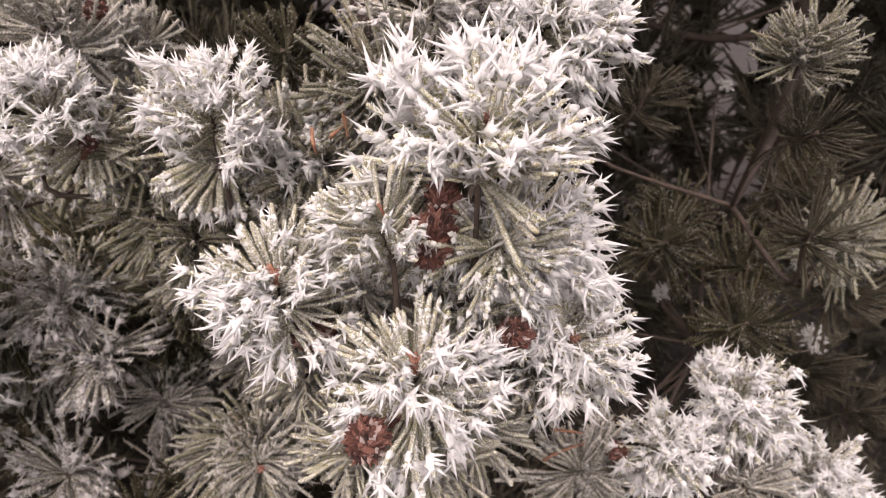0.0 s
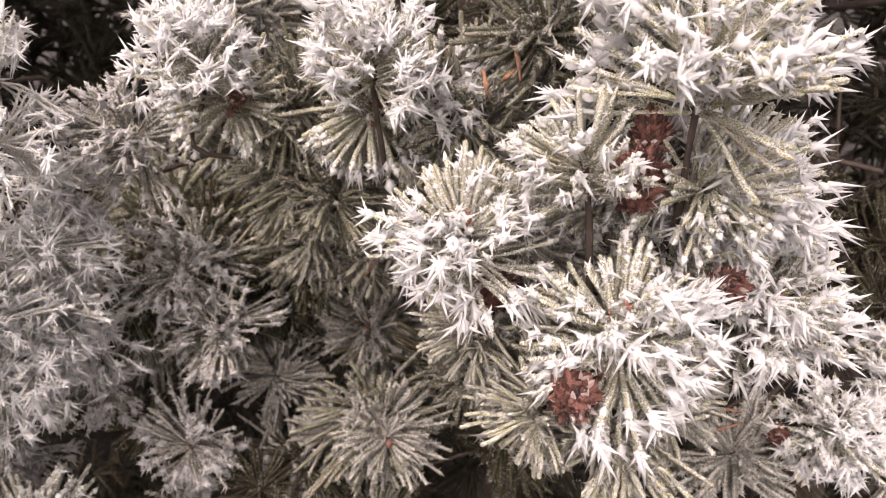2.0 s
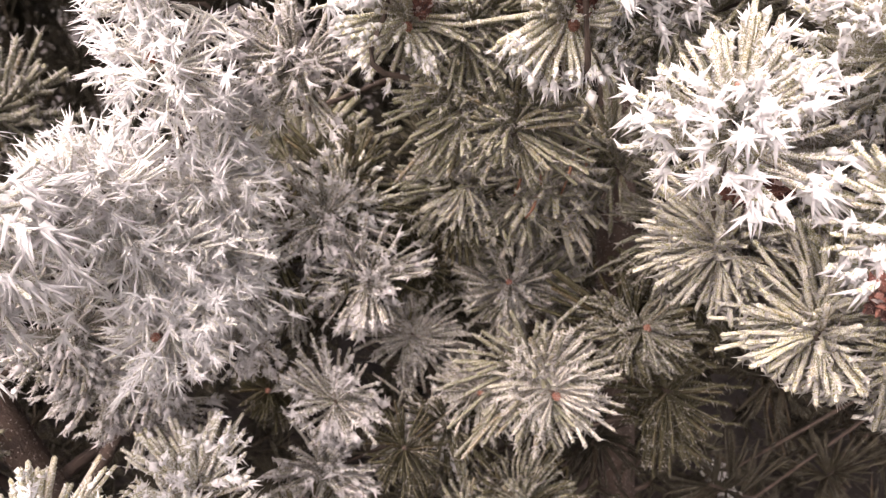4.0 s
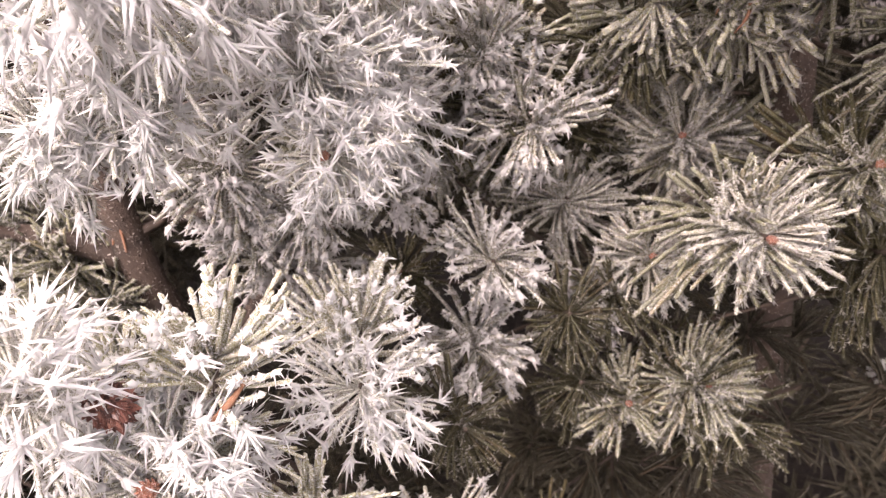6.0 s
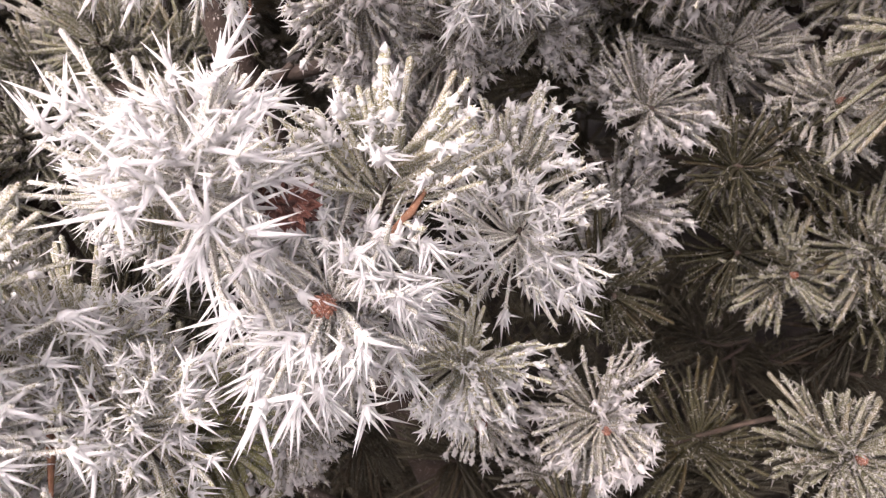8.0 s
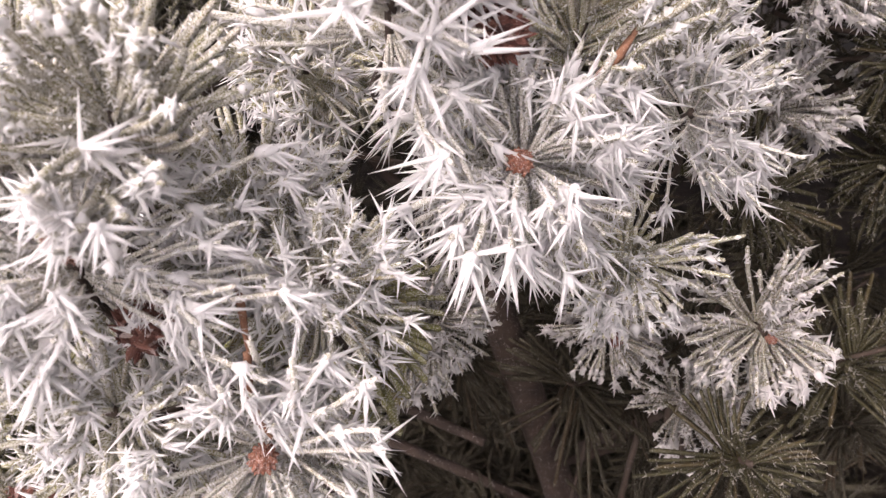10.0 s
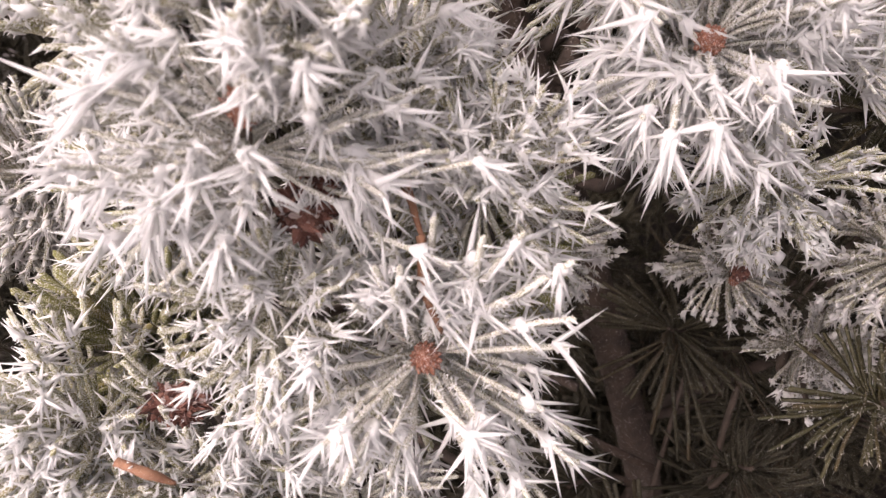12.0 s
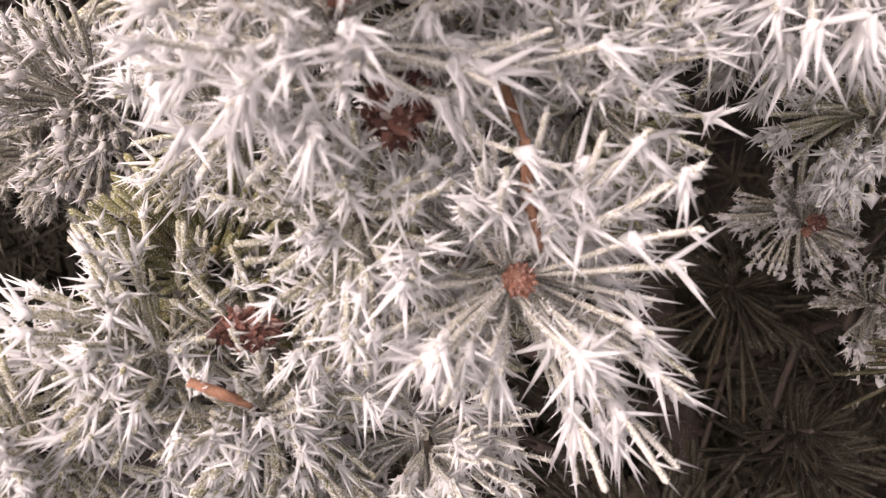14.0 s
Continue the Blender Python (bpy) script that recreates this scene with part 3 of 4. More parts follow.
# ---- boughs ----
bough("pine bough with bright hoarfrost crystals on green needles and brown cones", (-0.03, 0.575, 0.9), [
    (-0.010, 0.192, 1.128, -0.09, -0.35, 0.93, 0.027, "hoar", 1),
    (-0.059, 0.211, 1.152, -0.05, -0.50, 0.87, 0.025, "hoar", 1),
    (0.012, 0.207, 1.206, 0.01, -0.34, 0.94, 0.034, "crest", 1),
    (-0.021, 0.213, 1.174, -0.16, -0.24, 0.96, 0.027, "fan", 1),
    (-0.011, 0.207, 1.091, 0.00, -0.97, -0.25, 0.031, "droop", 1),
    (0.050, 0.230, 1.117, 0.29, -0.52, 0.80, 0.029, "heavy", 1),
    (0.036, 0.236, 1.160, 0.33, -0.58, 0.75, 0.029, "heavy", 1),
    (0.045, 0.290, 1.235, 0.33, -0.70, 0.64, 0.032, "heavy", 0),
    (0.022, 0.215, 1.163, 0.35, -0.90, 0.27, 0.024, "fan", 0),
    (0.016, 0.222, 1.133, 0.21, -0.98, -0.05, 0.024, "fan", 0),
    (-0.005, 0.300, 1.245, -0.11, -0.66, 0.75, 0.030, "grey", 0),
    (-0.055, 0.235, 1.100, -0.46, -0.85, -0.27, 0.030, "droop", 0),
    (0.035, 0.235, 1.105, 0.23, -0.90, -0.38, 0.030, "droop", 0),
    (0.012, 0.212, 1.085, 0.21, -0.96, 0.16, 0.026, "droop", 0),
    (-0.034, 0.198, 1.087, -0.32, -0.94, -0.08, 0.026, "droop", 0),
    (-0.007, 0.194, 1.080, -0.13, -0.99, -0.05, 0.028, "droop", 0),
    (-0.056, 0.226, 1.102, -0.36, -0.93, -0.04, 0.026, "droop", 0),
    (-0.005, 0.250, 1.150, 0.00, -0.93, 0.37, 0.026, "fan", 0),
    (-0.035, 0.250, 1.130, -0.20, -0.94, 0.28, 0.026, "rime", 0),
], [
    (-0.004, 0.213, 1.167, 0.13, -0.15, 0.93, 0.034, 0.024),
    (-0.000, 0.219, 1.181, -0.07, -0.17, 0.93, 0.026, 0.017),
    (-0.050, 0.222, 1.125, 0.88, -0.42, 0.17, 0.030, 0.021),
    (0.025, 0.207, 1.134, 0.74, -0.61, 0.25, 0.022, 0.017),
    (-0.025, 0.178, 1.111, 0.40, -0.51, 0.75, 0.024, 0.021),
    (-0.016, 0.192, 1.108, 0.00, -0.84, 0.55, 0.012, 0.009),
])
bough("frosted pine bough with white crystal crowns over olive green needles", (-0.06, 0.575, 1.02), [
    (-0.175, 0.292, 1.201, 0.19, -0.45, 0.87, 0.026, "heavy", 0),
    (-0.096, 0.277, 1.201, 0.12, -0.38, 0.92, 0.028, "heavy", 0),
    (-0.175, 0.319, 1.173, 0.10, -0.96, -0.25, 0.029, "fan", 1),
    (-0.104, 0.305, 1.171, 0.20, -0.95, -0.22, 0.032, "fan", 1),
    (-0.071, 0.314, 1.179, 0.28, -0.73, 0.63, 0.029, "hoar", 0),
    (-0.152, 0.326, 1.169, -0.21, -0.96, -0.17, 0.029, "light", 0),
    (-0.130, 0.323, 1.121, 0.00, -0.95, -0.32, 0.030, "light", 0),
    (-0.060, 0.300, 1.167, 0.33, -0.94, 0.02, 0.029, "light", 0),
    (-0.155, 0.335, 1.130, -0.11, -0.98, -0.17, 0.030, "light", 0),
    (-0.035, 0.293, 1.208, -0.77, -0.59, 0.24, 0.032, "light", 0),
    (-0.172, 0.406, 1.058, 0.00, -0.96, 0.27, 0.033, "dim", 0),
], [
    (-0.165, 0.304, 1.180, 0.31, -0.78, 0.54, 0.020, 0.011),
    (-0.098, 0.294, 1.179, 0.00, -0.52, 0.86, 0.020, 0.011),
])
# The dim and grey tufts here hold the recess's shade in their colours.
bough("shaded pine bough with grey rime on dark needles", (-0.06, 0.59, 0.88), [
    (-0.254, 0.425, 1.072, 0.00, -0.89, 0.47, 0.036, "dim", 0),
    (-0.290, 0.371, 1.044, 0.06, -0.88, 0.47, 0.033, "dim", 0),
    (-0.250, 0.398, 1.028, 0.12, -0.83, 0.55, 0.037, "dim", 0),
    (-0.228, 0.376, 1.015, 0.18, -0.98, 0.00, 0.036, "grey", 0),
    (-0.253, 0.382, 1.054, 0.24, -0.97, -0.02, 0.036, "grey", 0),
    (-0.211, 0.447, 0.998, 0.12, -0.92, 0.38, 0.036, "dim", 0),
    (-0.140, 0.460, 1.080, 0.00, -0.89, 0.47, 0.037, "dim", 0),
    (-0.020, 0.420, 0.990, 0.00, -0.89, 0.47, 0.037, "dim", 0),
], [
])
bough("pine bough with white frosted tufts over dark dry twigs", (0.42, 0.8, 0.8), [
    (0.175, 0.328, 1.021, -0.28, -0.63, 0.73, 0.034, "heavy", 0),
    (0.125, 0.300, 1.009, -0.20, -0.77, 0.61, 0.027, "heavy", 0),
    (0.274, 0.383, 0.912, 0.00, -0.84, 0.55, 0.032, "heavy", 0),
    (0.218, 0.420, 1.023, 0.00, -0.78, 0.63, 0.031, "dim", 0),
    (0.183, 0.316, 0.967, 0.00, -0.84, 0.55, 0.029, "rime", 0),
    # Tiny white tufts added for bright specks of light seen through the foliage.
    (0.353, 0.568, 1.001, -0.47, -0.64, 0.61, 0.008, "white", 0),
    (0.347, 0.544, 0.942, -0.46, -0.58, 0.67, 0.010, "white", 0),
    (0.265, 0.632, 1.160, -0.36, -0.82, 0.44, 0.006, "white", 0),
    (0.198, 0.542, 0.990, -0.30, -0.67, 0.68, 0.007, "white", 0),
    (0.341, 0.587, 0.996, -0.47, -0.81, 0.35, 0.006, "white", 0),
    (0.038, 0.563, 0.729, -0.28, -0.54, 0.79, 0.010, "white", 0),
    (0.054, 0.555, 0.703, -0.30, -0.51, 0.81, 0.009, "white", 0),
    (0.271, 0.419, 1.085, -0.52, -0.80, 0.31, 0.032, "light", 0),
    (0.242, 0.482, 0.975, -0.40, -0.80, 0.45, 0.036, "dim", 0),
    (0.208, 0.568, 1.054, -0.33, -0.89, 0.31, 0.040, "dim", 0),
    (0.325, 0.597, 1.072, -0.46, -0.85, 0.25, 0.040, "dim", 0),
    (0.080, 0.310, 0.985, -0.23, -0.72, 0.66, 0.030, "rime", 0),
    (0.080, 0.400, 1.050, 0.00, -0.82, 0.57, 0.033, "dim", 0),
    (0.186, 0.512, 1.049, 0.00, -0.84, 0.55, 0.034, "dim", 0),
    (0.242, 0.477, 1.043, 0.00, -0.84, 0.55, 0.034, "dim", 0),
    (0.305, 0.451, 1.031, 0.00, -0.84, 0.55, 0.034, "dark", 0),
], [
    (0.100, 0.308, 1.000, 0.00, -0.93, 0.37, 0.020, 0.017),
])
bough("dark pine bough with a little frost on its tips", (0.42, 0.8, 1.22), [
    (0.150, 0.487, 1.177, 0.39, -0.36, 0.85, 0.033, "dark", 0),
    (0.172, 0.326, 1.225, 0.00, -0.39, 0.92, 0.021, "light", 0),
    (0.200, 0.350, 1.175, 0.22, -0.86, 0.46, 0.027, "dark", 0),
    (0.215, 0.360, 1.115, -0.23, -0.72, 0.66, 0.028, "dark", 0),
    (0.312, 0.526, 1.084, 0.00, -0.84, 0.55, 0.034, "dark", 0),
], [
])
bough("rimed pine bough with grey green needles in shade", (-0.06, 0.6, 1.08), [
    (-0.181, 0.388, 1.218, 0.00, -0.82, 0.57, 0.032, "rime", 0),
    (-0.189, 0.329, 1.230, 0.00, -0.82, 0.57, 0.030, "rime", 0),
    (-0.237, 0.326, 1.163, 0.06, -0.82, 0.57, 0.030, "grey", 0),
    (-0.100, 0.430, 1.210, 0.00, -0.82, 0.57, 0.033, "dim", 0),
    (-0.030, 0.420, 1.190, 0.22, -0.86, 0.46, 0.033, "dim", 0),
], [
    (-0.175, 0.355, 1.235, 0.00, -0.76, 0.65, 0.020, 0.016),
])
bough("pine bough thickly covered with white frost needles", (-0.48, 0.345, 1.06), [
    (-0.280, 0.288, 1.166, 0.12, -0.92, 0.38, 0.030, "white", 1),
    (-0.279, 0.336, 1.129, 0.22, -0.90, 0.37, 0.030, "white", 0),
    (-0.321, 0.297, 1.101, 0.12, -0.92, 0.38, 0.030, "white", 0),
    (-0.282, 0.295, 1.201, 0.12, -0.83, 0.55, 0.030, "white", 0),
    (-0.305, 0.345, 0.990, 0.12, -0.92, 0.38, 0.029, "grey", 0),
    (-0.306, 0.182, 1.129, 0.74, -0.64, 0.21, 0.032, "long", 1),
    (-0.366, 0.194, 1.076, 0.59, -0.77, 0.26, 0.030, "white", 0),
    (-0.345, 0.216, 1.079, 0.69, -0.70, 0.19, 0.028, "white", 0),
    (-0.344, 0.207, 1.092, 0.25, -0.91, 0.33, 0.032, "white", 0),
    (-0.348, 0.301, 1.106, 0.25, -0.82, 0.51, 0.030, "white", 0),
    (-0.290, 0.305, 1.075, 0.35, -0.80, 0.50, 0.030, "white", 0),
    (-0.387, 0.338, 1.067, 0.35, -0.80, 0.50, 0.030, "white", 0),
    (-0.400, 0.316, 1.053, 0.25, -0.91, 0.33, 0.029, "white", 0),
    (-0.318, 0.240, 1.112, 0.25, -0.77, 0.59, 0.029, "white", 0),
    (-0.300, 0.255, 1.120, 0.44, -0.76, 0.48, 0.027, "white", 0),
], [
])
bough("pine bough with long white frost feathers hiding the needles", (-0.476, 0.345, 0.97), [
    (-0.300, 0.269, 1.040, 0.25, -0.91, 0.33, 0.030, "white", 1),
    (-0.288, 0.329, 1.042, 0.44, -0.81, 0.39, 0.030, "white", 0),
    (-0.378, 0.305, 0.987, 0.10, -0.69, 0.72, 0.029, "grey", 0),
    (-0.365, 0.322, 0.950, 0.30, -0.93, 0.21, 0.030, "grey", 0),
    (-0.249, 0.409, 1.061, 0.24, -0.71, 0.66, 0.032, "hoar", 0),
    (-0.330, 0.300, 1.000, 0.49, -0.80, 0.36, 0.027, "grey", 0),
    (-0.277, 0.308, 1.106, 0.61, -0.75, 0.26, 0.032, "white", 0),
    (-0.303, 0.274, 1.075, 0.63, -0.75, 0.21, 0.032, "white", 0),
    (-0.290, 0.288, 1.049, 0.69, -0.68, 0.24, 0.030, "white", 0),
    (-0.368, 0.290, 1.027, 0.44, -0.85, 0.28, 0.032, "grey", 0),
], [
])
bough("pine bough with star shaped rimed green needle rosettes", (-0.055, 0.58, 0.72), [
    (-0.144, 0.448, 0.984, -0.06, -0.85, 0.52, 0.040, "rime", 1),
    (-0.143, 0.460, 0.977, -0.06, -0.85, 0.52, 0.044, "light", 0),
    (-0.060, 0.367, 0.995, 0.25, -0.87, 0.42, 0.030, "light", 1),
    (-0.063, 0.377, 0.990, 0.25, -0.87, 0.42, 0.036, "dim", 0),
    (-0.201, 0.392, 0.902, 0.28, -0.85, 0.45, 0.031, "grey", 0),
    (-0.203, 0.372, 0.844, 0.09, -0.88, 0.46, 0.031, "dim", 0),
    (-0.251, 0.354, 0.943, 0.28, -0.85, 0.45, 0.034, "grey", 0),
    (-0.162, 0.389, 0.930, 0.28, -0.85, 0.45, 0.030, "rime", 1),
    (-0.112, 0.327, 0.975, 0.35, -0.92, 0.17, 0.030, "rime", 1),
    (-0.117, 0.340, 0.973, 0.35, -0.92, 0.17, 0.034, "light", 0),
    (-0.174, 0.370, 0.833, 0.21, -0.85, 0.49, 0.034, "light", 1),
    (-0.129, 0.366, 0.853, 0.40, -0.79, 0.46, 0.036, "light", 1),
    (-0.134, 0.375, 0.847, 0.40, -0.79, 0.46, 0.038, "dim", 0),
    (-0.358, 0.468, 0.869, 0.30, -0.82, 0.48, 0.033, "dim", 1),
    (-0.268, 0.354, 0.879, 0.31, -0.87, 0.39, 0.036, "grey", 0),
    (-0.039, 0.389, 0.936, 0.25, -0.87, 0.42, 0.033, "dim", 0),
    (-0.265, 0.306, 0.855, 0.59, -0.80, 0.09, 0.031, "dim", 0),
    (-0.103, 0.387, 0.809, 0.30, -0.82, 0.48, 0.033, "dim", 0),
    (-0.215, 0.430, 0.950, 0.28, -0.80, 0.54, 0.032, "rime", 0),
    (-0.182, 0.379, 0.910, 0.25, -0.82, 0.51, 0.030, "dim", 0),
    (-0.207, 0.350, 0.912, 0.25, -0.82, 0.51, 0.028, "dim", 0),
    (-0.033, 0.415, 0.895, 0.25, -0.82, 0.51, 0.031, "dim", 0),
    (-0.297, 0.413, 1.002, 0.25, -0.82, 0.51, 0.030, "rime", 0),
], [
])
bough("pine bough with drooping green needles and few frost grains", (-0.055, 0.58, 0.98), [
    (-0.112, 0.406, 1.085, 0.25, -0.76, 0.61, 0.046, "droop", 0),
    (-0.165, 0.395, 1.075, -0.31, -0.91, -0.27, 0.042, "droop", 0),
    (-0.074, 0.400, 1.078, 0.17, -0.87, -0.47, 0.042, "droopgreen", 0),
    (-0.130, 0.388, 1.063, -0.08, -0.90, -0.43, 0.036, "droopgreen", 0),
    (-0.172, 0.413, 1.069, -0.20, -0.96, 0.22, 0.035, "light", 0),
    (-0.030, 0.360, 1.070, 0.45, -0.69, 0.57, 0.033, "droopgreen", 0),
], [
])
bough("pine bough with very long white frost spikes and brown cones", (-0.47, 0.31, 0.84), [
    (-0.345, 0.134, 1.018, 0.46, -0.45, 0.76, 0.027, "star", 0),
    (-0.326, 0.149, 0.966, 0.22, -0.83, 0.50, 0.030, "long", 1),
    (-0.351, 0.169, 0.986, 0.28, -0.61, 0.74, 0.026, "spiky", 0),
    (-0.410, 0.175, 0.987, 0.55, -0.55, 0.63, 0.028, "spiky", 0),
    (-0.294, 0.247, 0.933, 0.34, -0.65, 0.69, 0.031, "white", 0),
    (-0.315, 0.183, 0.997, 0.22, 0.04, 0.97, 0.032, "fan", 0),
    (-0.302, 0.272, 0.951, 0.17, 0.02, 0.98, 0.037, "fan", 0),
    (-0.314, 0.206, 0.886, 0.30, -0.90, 0.30, 0.027, "hoar", 0),
    (-0.335, 0.175, 0.945, 0.45, -0.88, 0.13, 0.029, "spiky", 0),
], [
    (-0.328, 0.147, 1.003, 0.94, -0.37, -0.20, 0.030, 0.020),
])
bough("low pine bough with frost tipped rosettes and reddish buds", (-0.4, 0.36, 0.55), [
    (-0.334, 0.257, 0.796, 0.36, -0.93, 0.10, 0.027, "grey", 1),
    (-0.261, 0.237, 0.831, 0.37, -0.86, 0.36, 0.033, "grey", 1),
    (-0.262, 0.197, 0.791, 0.53, -0.58, 0.62, 0.027, "dim", 0),
    (-0.157, 0.240, 0.831, 0.36, -0.67, 0.65, 0.029, "light", 1),
    (-0.217, 0.293, 0.772, 0.28, -0.36, 0.89, 0.033, "dim", 0),
    (-0.315, 0.237, 0.665, 0.55, -0.43, 0.71, 0.027, "deep", 0),
    (-0.330, 0.300, 0.700, 0.47, -0.48, 0.74, 0.033, "deep", 0),
    (-0.290, 0.260, 0.750, 0.65, -0.54, 0.53, 0.029, "grey", 0),
], [
    (-0.328, 0.243, 0.811, 0.35, -0.64, 0.68, 0.012, 0.011),
])
bough("pine bough bristling with white frost spikes and orange brown buds", (-0.49, 0.27, 0.76), [
    (-0.376, 0.070, 0.924, 0.59, -0.65, 0.48, 0.028, "long", 1),
    (-0.404, 0.050, 0.868, 0.59, -0.55, 0.55, 0.030, "white", 0),
    (-0.389, 0.107, 0.955, 0.65, -0.46, 0.60, 0.027, "spiky", 1),
    (-0.397, 0.066, 0.989, 0.50, -0.22, 0.84, 0.026, "long", 1),
    (-0.421, 0.082, 1.006, 0.44, -0.31, 0.84, 0.029, "fan", 0),
    (-0.385, 0.084, 1.014, 0.54, -0.06, 0.84, 0.027, "fan", 0),
    (-0.402, 0.056, 0.949, 0.40, -0.41, 0.82, 0.024, "spiky", 0),
    (-0.362, 0.100, 0.960, 0.54, -0.17, 0.83, 0.023, "spiky", 0),
    (-0.390, 0.109, 0.975, 0.38, -0.07, 0.92, 0.026, "spiky", 0),
    (-0.390, 0.133, 0.908, 0.68, -0.73, 0.09, 0.034, "green", 0),
    (-0.395, 0.190, 0.860, 0.70, -0.45, 0.56, 0.029, "grey", 0),
    (-0.432, 0.206, 0.810, 0.37, -0.76, 0.53, 0.030, "grey", 0),
], [
    (-0.395, 0.071, 0.965, 0.46, 0.56, 0.67, 0.026, 0.018),
])
bough("shaded pine bough with green needles behind the thin trunk", (-0.47, 0.34, 0.8), [
    (-0.548, 0.317, 0.975, 0.29, -0.71, 0.64, 0.033, "light", 0),
    (-0.558, 0.309, 1.009, 0.10, -0.75, 0.65, 0.033, "light", 0),
    (-0.558, 0.369, 0.986, 0.28, -0.65, 0.71, 0.033, "light", 0),
    (-0.622, 0.311, 0.996, 0.35, -0.64, 0.68, 0.033, "light", 0),
    (-0.620, 0.359, 1.007, 0.44, -0.60, 0.66, 0.033, "rime", 0),
    (-0.594, 0.257, 0.974, 0.18, -0.81, 0.55, 0.033, "light", 0),
    (-0.601, 0.219, 0.962, 0.37, -0.76, 0.53, 0.033, "light", 0),
    (-0.518, 0.304, 0.958, -0.03, -0.86, 0.52, 0.033, "light", 0),
    (-0.493, 0.298, 0.930, 0.25, -0.94, 0.24, 0.033, "light", 0),
], [
])
bough("pine bough with green needles under white frost combs and dead needles", (-0.62, 0.26, 0.72), [
    (-0.458, 0.021, 0.923, 0.41, -0.59, 0.69, 0.029, "spiky", 0),
    (-0.432, 0.026, 0.900, 0.61, -0.68, 0.42, 0.029, "spiky", 0),
    (-0.475, 0.060, 0.915, 0.41, -0.02, 0.91, 0.038, "green", 0),
    (-0.535, 0.081, 0.956, 0.49, -0.55, 0.67, 0.030, "grey", 0),
    (-0.465, -0.012, 0.918, 0.42, -0.66, 0.62, 0.029, "spiky", 0),
    (-0.470, 0.085, 0.955, 0.30, -0.56, 0.77, 0.030, "spiky", 0),
    (-0.440, 0.030, 0.870, 0.53, -0.77, 0.36, 0.029, "hoar", 0),
    (-0.632, 0.096, 0.918, 0.50, -0.53, 0.68, 0.033, "rime", 0),
    (-0.674, 0.129, 0.937, 0.48, -0.46, 0.75, 0.033, "hoar", 0),
    (-0.672, 0.095, 0.934, 0.48, -0.46, 0.75, 0.033, "rime", 0),
], [
    (-0.435, 0.038, 0.921, 0.91, 0.33, -0.10, 0.026, 0.015),
])


# ---- dead needles and strips of bark caught in the boughs ----
def dead(name, label, points, radius):
    o = Vector(points[0])
    ob = new(name, mesh_of(name, *tube([Vector(q) - o for q in points], [radius * 0.8, radius, radius * 0.35], 5, np.random.default_rng(3), 0.12), DEAD, True))
    ob.location = o
    tagged(ob, label, "dead needle", "dead needles caught in the boughs")


dead("dead_needle", "orange brown dead pine needle caught among frost", [(-0.387, 0.097, 0.968), (-0.378, 0.085, 0.961), (-0.370, 0.075, 0.956)], 0.0012)
dead("dead_needle", "orange brown dead pine needle caught among frost", [(-0.370, 0.075, 0.957), (-0.367, 0.067, 0.949), (-0.367, 0.068, 0.935)], 0.0014)
dead("dead_needle", "orange brown dead pine needle caught among frost", [(-0.409, 0.093, 0.933), (-0.401, 0.092, 0.931), (-0.400, 0.092, 0.925)], 0.0010)
dead("dead_needle", "orange brown dead pine needle caught among frost", [(-0.427, 0.017, 0.929), (-0.418, 0.018, 0.927), (-0.415, 0.020, 0.922)], 0.0013)
dead("dead_needle", "orange brown dead pine needle caught among frost", [(0.056, 0.301, 1.000), (0.065, 0.301, 1.006), (0.080, 0.305, 1.009)], 0.0010)
dead("dead_needle", "orange brown dead pine needle caught among frost", [(0.061, 0.308, 1.016), (0.071, 0.305, 1.017), (0.080, 0.307, 1.014)], 0.0009)
dead("dead_needle", "orange brown dead pine needle caught among frost", [(-0.312, 0.167, 0.979), (-0.303, 0.170, 0.987), (-0.299, 0.177, 0.992)], 0.0014)
dead("dead_needle", "orange brown dead pine needle caught among frost", [(-0.482, 0.333, 1.007), (-0.475, 0.321, 0.989), (-0.477, 0.313, 0.970)], 0.0016)
dead("dead_needle", "orange brown dead pine needle caught among frost", [(-0.476, 0.331, 0.999), (-0.472, 0.319, 0.983), (-0.469, 0.313, 0.965)], 0.0014)
dead("dead_needle", "orange brown dead pine needle caught among frost", [(-0.469, 0.344, 1.019), (-0.467, 0.337, 1.011), (-0.471, 0.334, 1.002)], 0.0010)
dead("dead_needle", "orange brown dead pine needle caught among frost", [(-0.053, 0.267, 1.195), (-0.052, 0.262, 1.190), (-0.051, 0.263, 1.185)], 0.0009)
dead("dead_needle", "orange brown dead pine needle caught among frost", [(-0.046, 0.267, 1.191), (-0.044, 0.264, 1.193), (-0.041, 0.269, 1.195)], 0.0009)
dead("dead_needle", "orange brown dead pine needle caught among frost", [(-0.042, 0.275, 1.205), (-0.040, 0.269, 1.198), (-0.039, 0.269, 1.190)], 0.0009)
dead("dead_needle", "orange brown dead pine needle caught among frost", [(-0.130, 0.394, 1.091), (-0.131, 0.385, 1.080), (-0.136, 0.382, 1.068)], 0.0010)
dead("dead_needle", "orange brown dead pine needle caught among frost", [(-0.113, 0.402, 1.097), (-0.119, 0.392, 1.086), (-0.119, 0.389, 1.074)], 0.0010)
dead("dead_needle", "orange brown dead pine needle caught among frost", [(-0.101, 0.395, 1.094), (-0.103, 0.385, 1.084), (-0.108, 0.382, 1.072)], 0.0010)
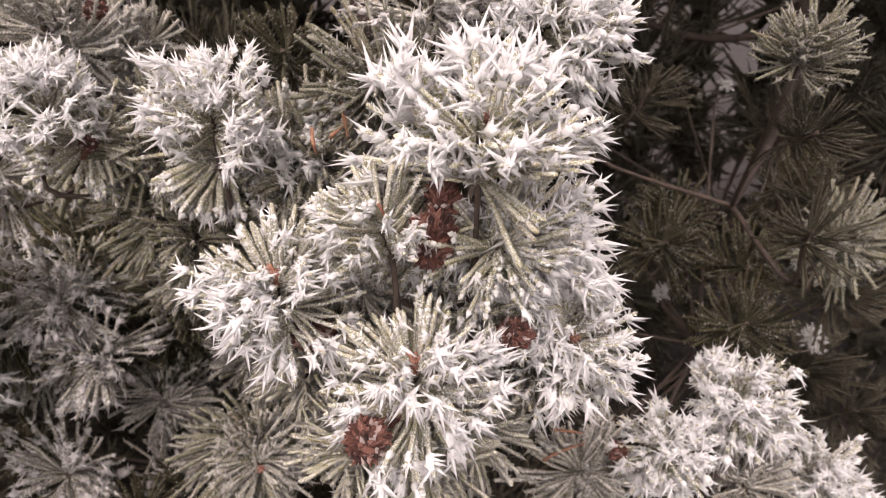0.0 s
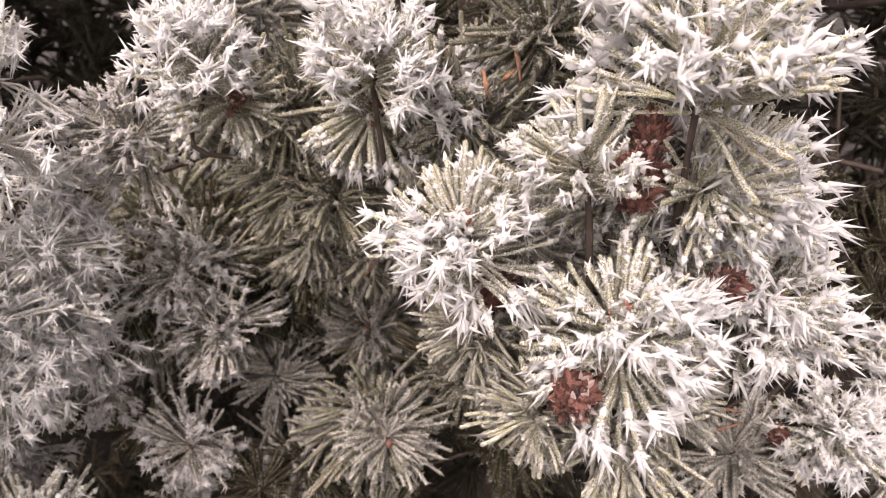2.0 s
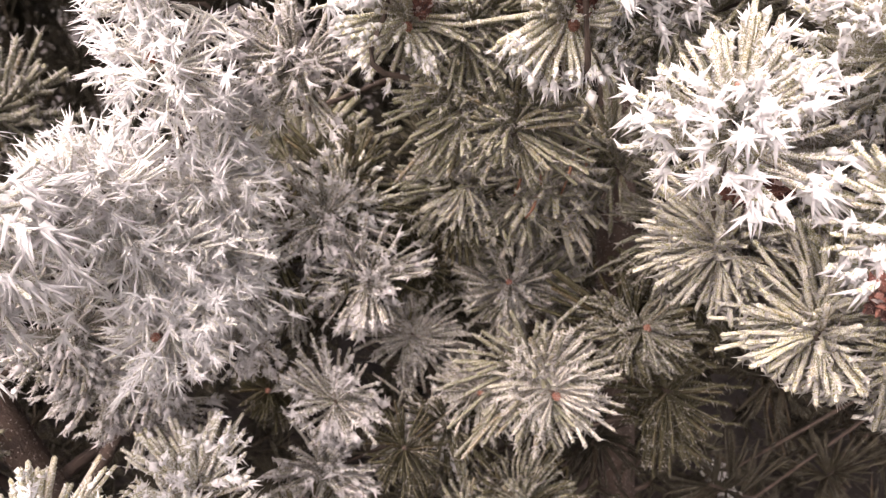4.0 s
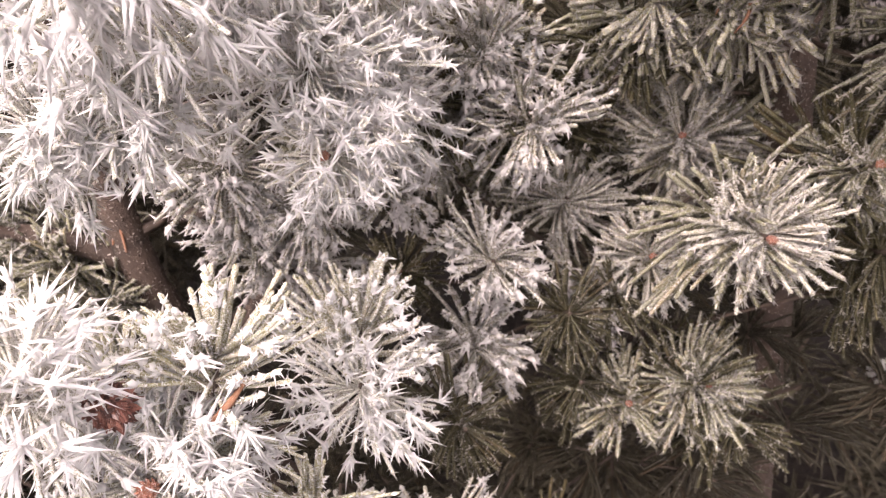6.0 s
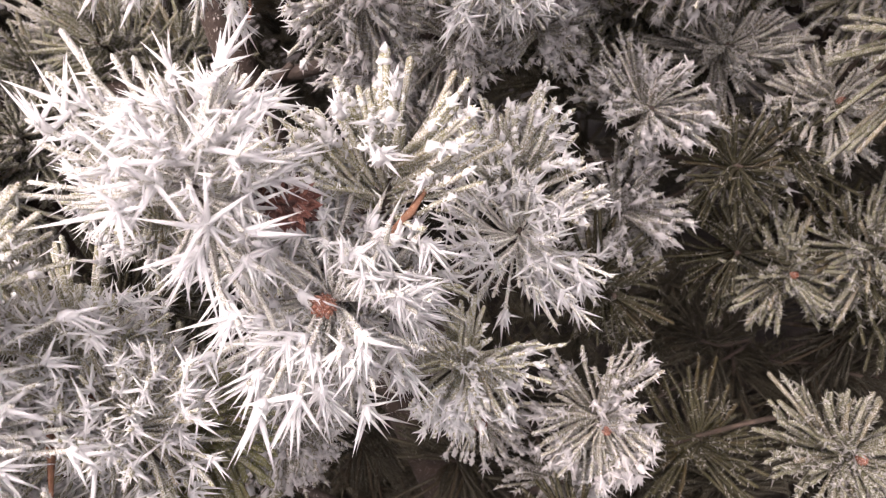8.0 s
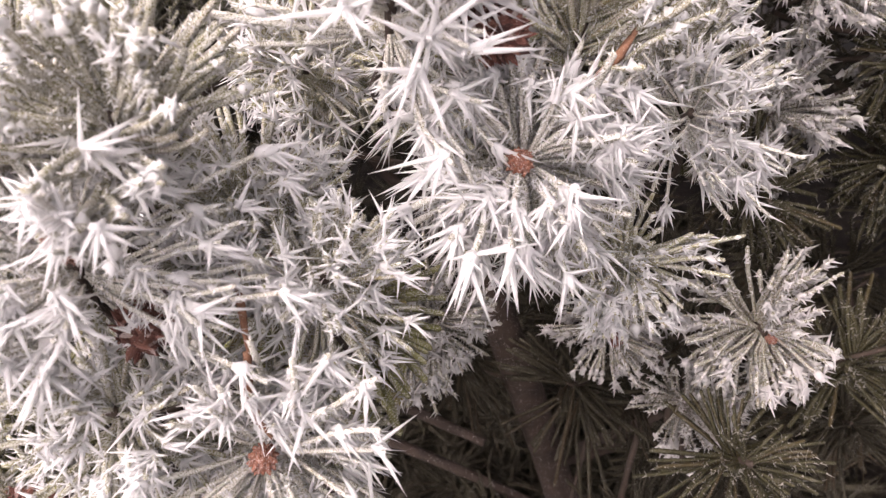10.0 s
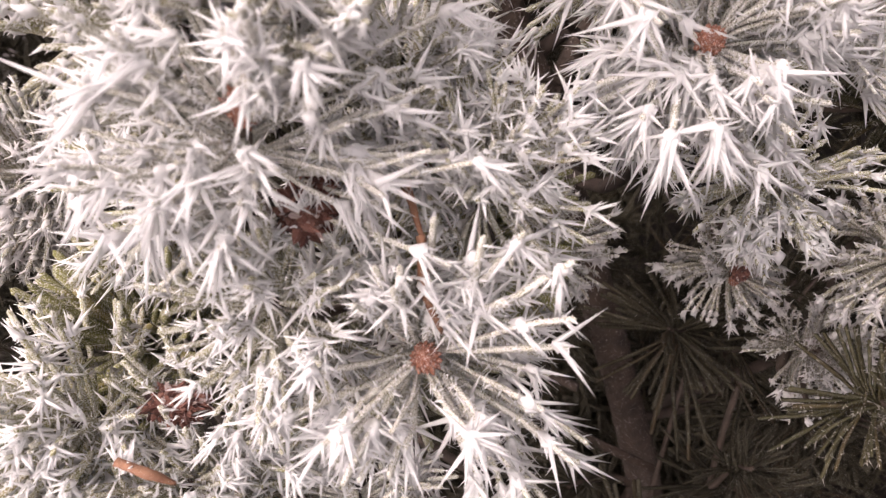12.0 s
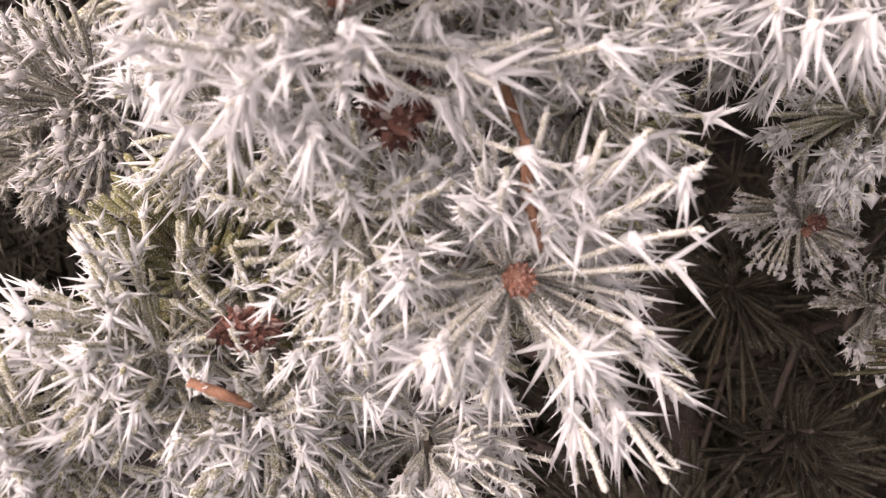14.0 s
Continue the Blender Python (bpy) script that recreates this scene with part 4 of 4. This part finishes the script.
dead("dead_needle", "orange brown dead pine needle caught among frost", [(-0.092, 0.399, 1.099), (-0.093, 0.392, 1.090), (-0.095, 0.390, 1.081)], 0.0010)
dead("dead_needle", "orange brown dead pine needle caught among frost", [(-0.121, 0.379, 1.073), (-0.123, 0.372, 1.068), (-0.128, 0.371, 1.061)], 0.0010)

# ---- inner boughs that close the thicket behind, the shade put into their dark needle colours ----
def inner(label, root, centre, spread, count, seed, kinds):
    r = np.random.default_rng(seed)
    tufts = []
    for k in range(count):
        q = np.array(centre) + r.uniform(-1, 1, 3) * np.array(spread)
        a = unit(np.array([r.normal(0, 0.5), -0.7 + r.normal(0, 0.3), 0.6 + r.normal(0, 0.3)]))
        tufts.append((*q, *a, r.uniform(0.045, 0.058), kinds[k % len(kinds)], 0))
    bough(label, root, tufts, [], "inner boughs of the thicket")


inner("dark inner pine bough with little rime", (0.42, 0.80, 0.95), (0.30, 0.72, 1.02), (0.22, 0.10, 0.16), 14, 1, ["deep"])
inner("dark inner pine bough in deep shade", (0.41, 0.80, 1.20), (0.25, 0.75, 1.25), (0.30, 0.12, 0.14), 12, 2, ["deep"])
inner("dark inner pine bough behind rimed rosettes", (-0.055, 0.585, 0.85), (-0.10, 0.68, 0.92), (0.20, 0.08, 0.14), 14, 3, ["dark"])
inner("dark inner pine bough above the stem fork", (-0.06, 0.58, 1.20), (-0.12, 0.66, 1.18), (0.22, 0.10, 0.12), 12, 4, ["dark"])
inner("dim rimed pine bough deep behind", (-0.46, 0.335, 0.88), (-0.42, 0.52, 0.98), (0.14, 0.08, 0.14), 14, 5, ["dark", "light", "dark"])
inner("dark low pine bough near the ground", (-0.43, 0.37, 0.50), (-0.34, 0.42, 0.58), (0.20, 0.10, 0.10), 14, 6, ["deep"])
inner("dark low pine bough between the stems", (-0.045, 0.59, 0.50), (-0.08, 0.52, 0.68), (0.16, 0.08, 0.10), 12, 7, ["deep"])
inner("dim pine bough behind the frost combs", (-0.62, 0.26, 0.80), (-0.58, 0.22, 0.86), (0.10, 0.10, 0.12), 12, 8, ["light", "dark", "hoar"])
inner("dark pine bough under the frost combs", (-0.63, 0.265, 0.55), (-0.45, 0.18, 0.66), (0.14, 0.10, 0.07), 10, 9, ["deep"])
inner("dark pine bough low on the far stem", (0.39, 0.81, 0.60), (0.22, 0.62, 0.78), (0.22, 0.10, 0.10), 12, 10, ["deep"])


# ---- pine foliage further back, and unseen foliage added above and in front to block light: needles past counting ----
def thicket(name, label, low, high, count, seed, n=44, wide=0.0026, grow=1.0):
    r = np.random.default_rng(seed)
    low, high = np.array(low), np.array(high)
    bits = []
    for k in range(count):
        c = low + (high - low) * r.random(3)
        size = r.uniform(0.045, 0.07) * grow
        c = c + r.normal(0, 0.16, 3) * (grow > 1.5)
        ax = unit(np.array([r.normal(0, 0.5), -0.4 + r.normal(0, 0.4), 0.7]))
        d = unit(r.normal(0, 1, (n, 3)) + ax * 0.5)
        bits.append(spikes(c - ax * r.random(n)[:, None] * size, d, size * r.uniform(0.8, 1.15, n), np.full(n, wide), 3))
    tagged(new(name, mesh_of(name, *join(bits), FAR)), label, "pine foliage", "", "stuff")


# All in FAR, whose needle colour already holds the thicket's shade.
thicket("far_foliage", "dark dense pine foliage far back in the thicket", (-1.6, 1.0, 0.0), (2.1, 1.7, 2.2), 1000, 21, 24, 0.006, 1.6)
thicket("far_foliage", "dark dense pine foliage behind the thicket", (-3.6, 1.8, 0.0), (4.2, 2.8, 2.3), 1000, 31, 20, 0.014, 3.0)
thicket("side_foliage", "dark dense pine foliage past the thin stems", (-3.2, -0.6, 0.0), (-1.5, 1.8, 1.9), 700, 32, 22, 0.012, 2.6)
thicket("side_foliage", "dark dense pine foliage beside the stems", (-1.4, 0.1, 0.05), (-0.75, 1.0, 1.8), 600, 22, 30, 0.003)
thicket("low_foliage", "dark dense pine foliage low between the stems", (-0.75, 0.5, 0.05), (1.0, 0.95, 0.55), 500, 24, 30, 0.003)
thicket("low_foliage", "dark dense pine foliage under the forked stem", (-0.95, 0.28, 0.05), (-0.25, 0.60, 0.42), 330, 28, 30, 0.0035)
# Out of view: blocks low front light so the lower boughs stay dark.
thicket("front_foliage", "unseen pine foliage added low in front to block light from the boughs", (-1.2, -0.85, 0.0), (0.8, -0.14, 0.70), 900, 27, 24, 0.006, 1.3)
# Crowns extended overhead, out of view, to cut skylight on the recessed boughs.
thicket("crown_foliage", "unseen pine foliage added high over the stems to shade the boughs", (-0.1, 0.27, 1.45), (1.3, 1.6, 1.9), 900, 23, 22, 0.006, 1.3)
thicket("crown_foliage", "unseen pine foliage added high over the forked stem to shade the boughs", (-0.30, 0.26, 1.45), (-0.1, 1.6, 1.9), 190, 26, 24, 0.006, 1.3)
thicket("crown_foliage", "unseen pine foliage added high over the thin stems to shade the boughs", (-1.3, 0.45, 1.45), (-0.30, 1.6, 1.9), 680, 25, 22, 0.006, 1.3)
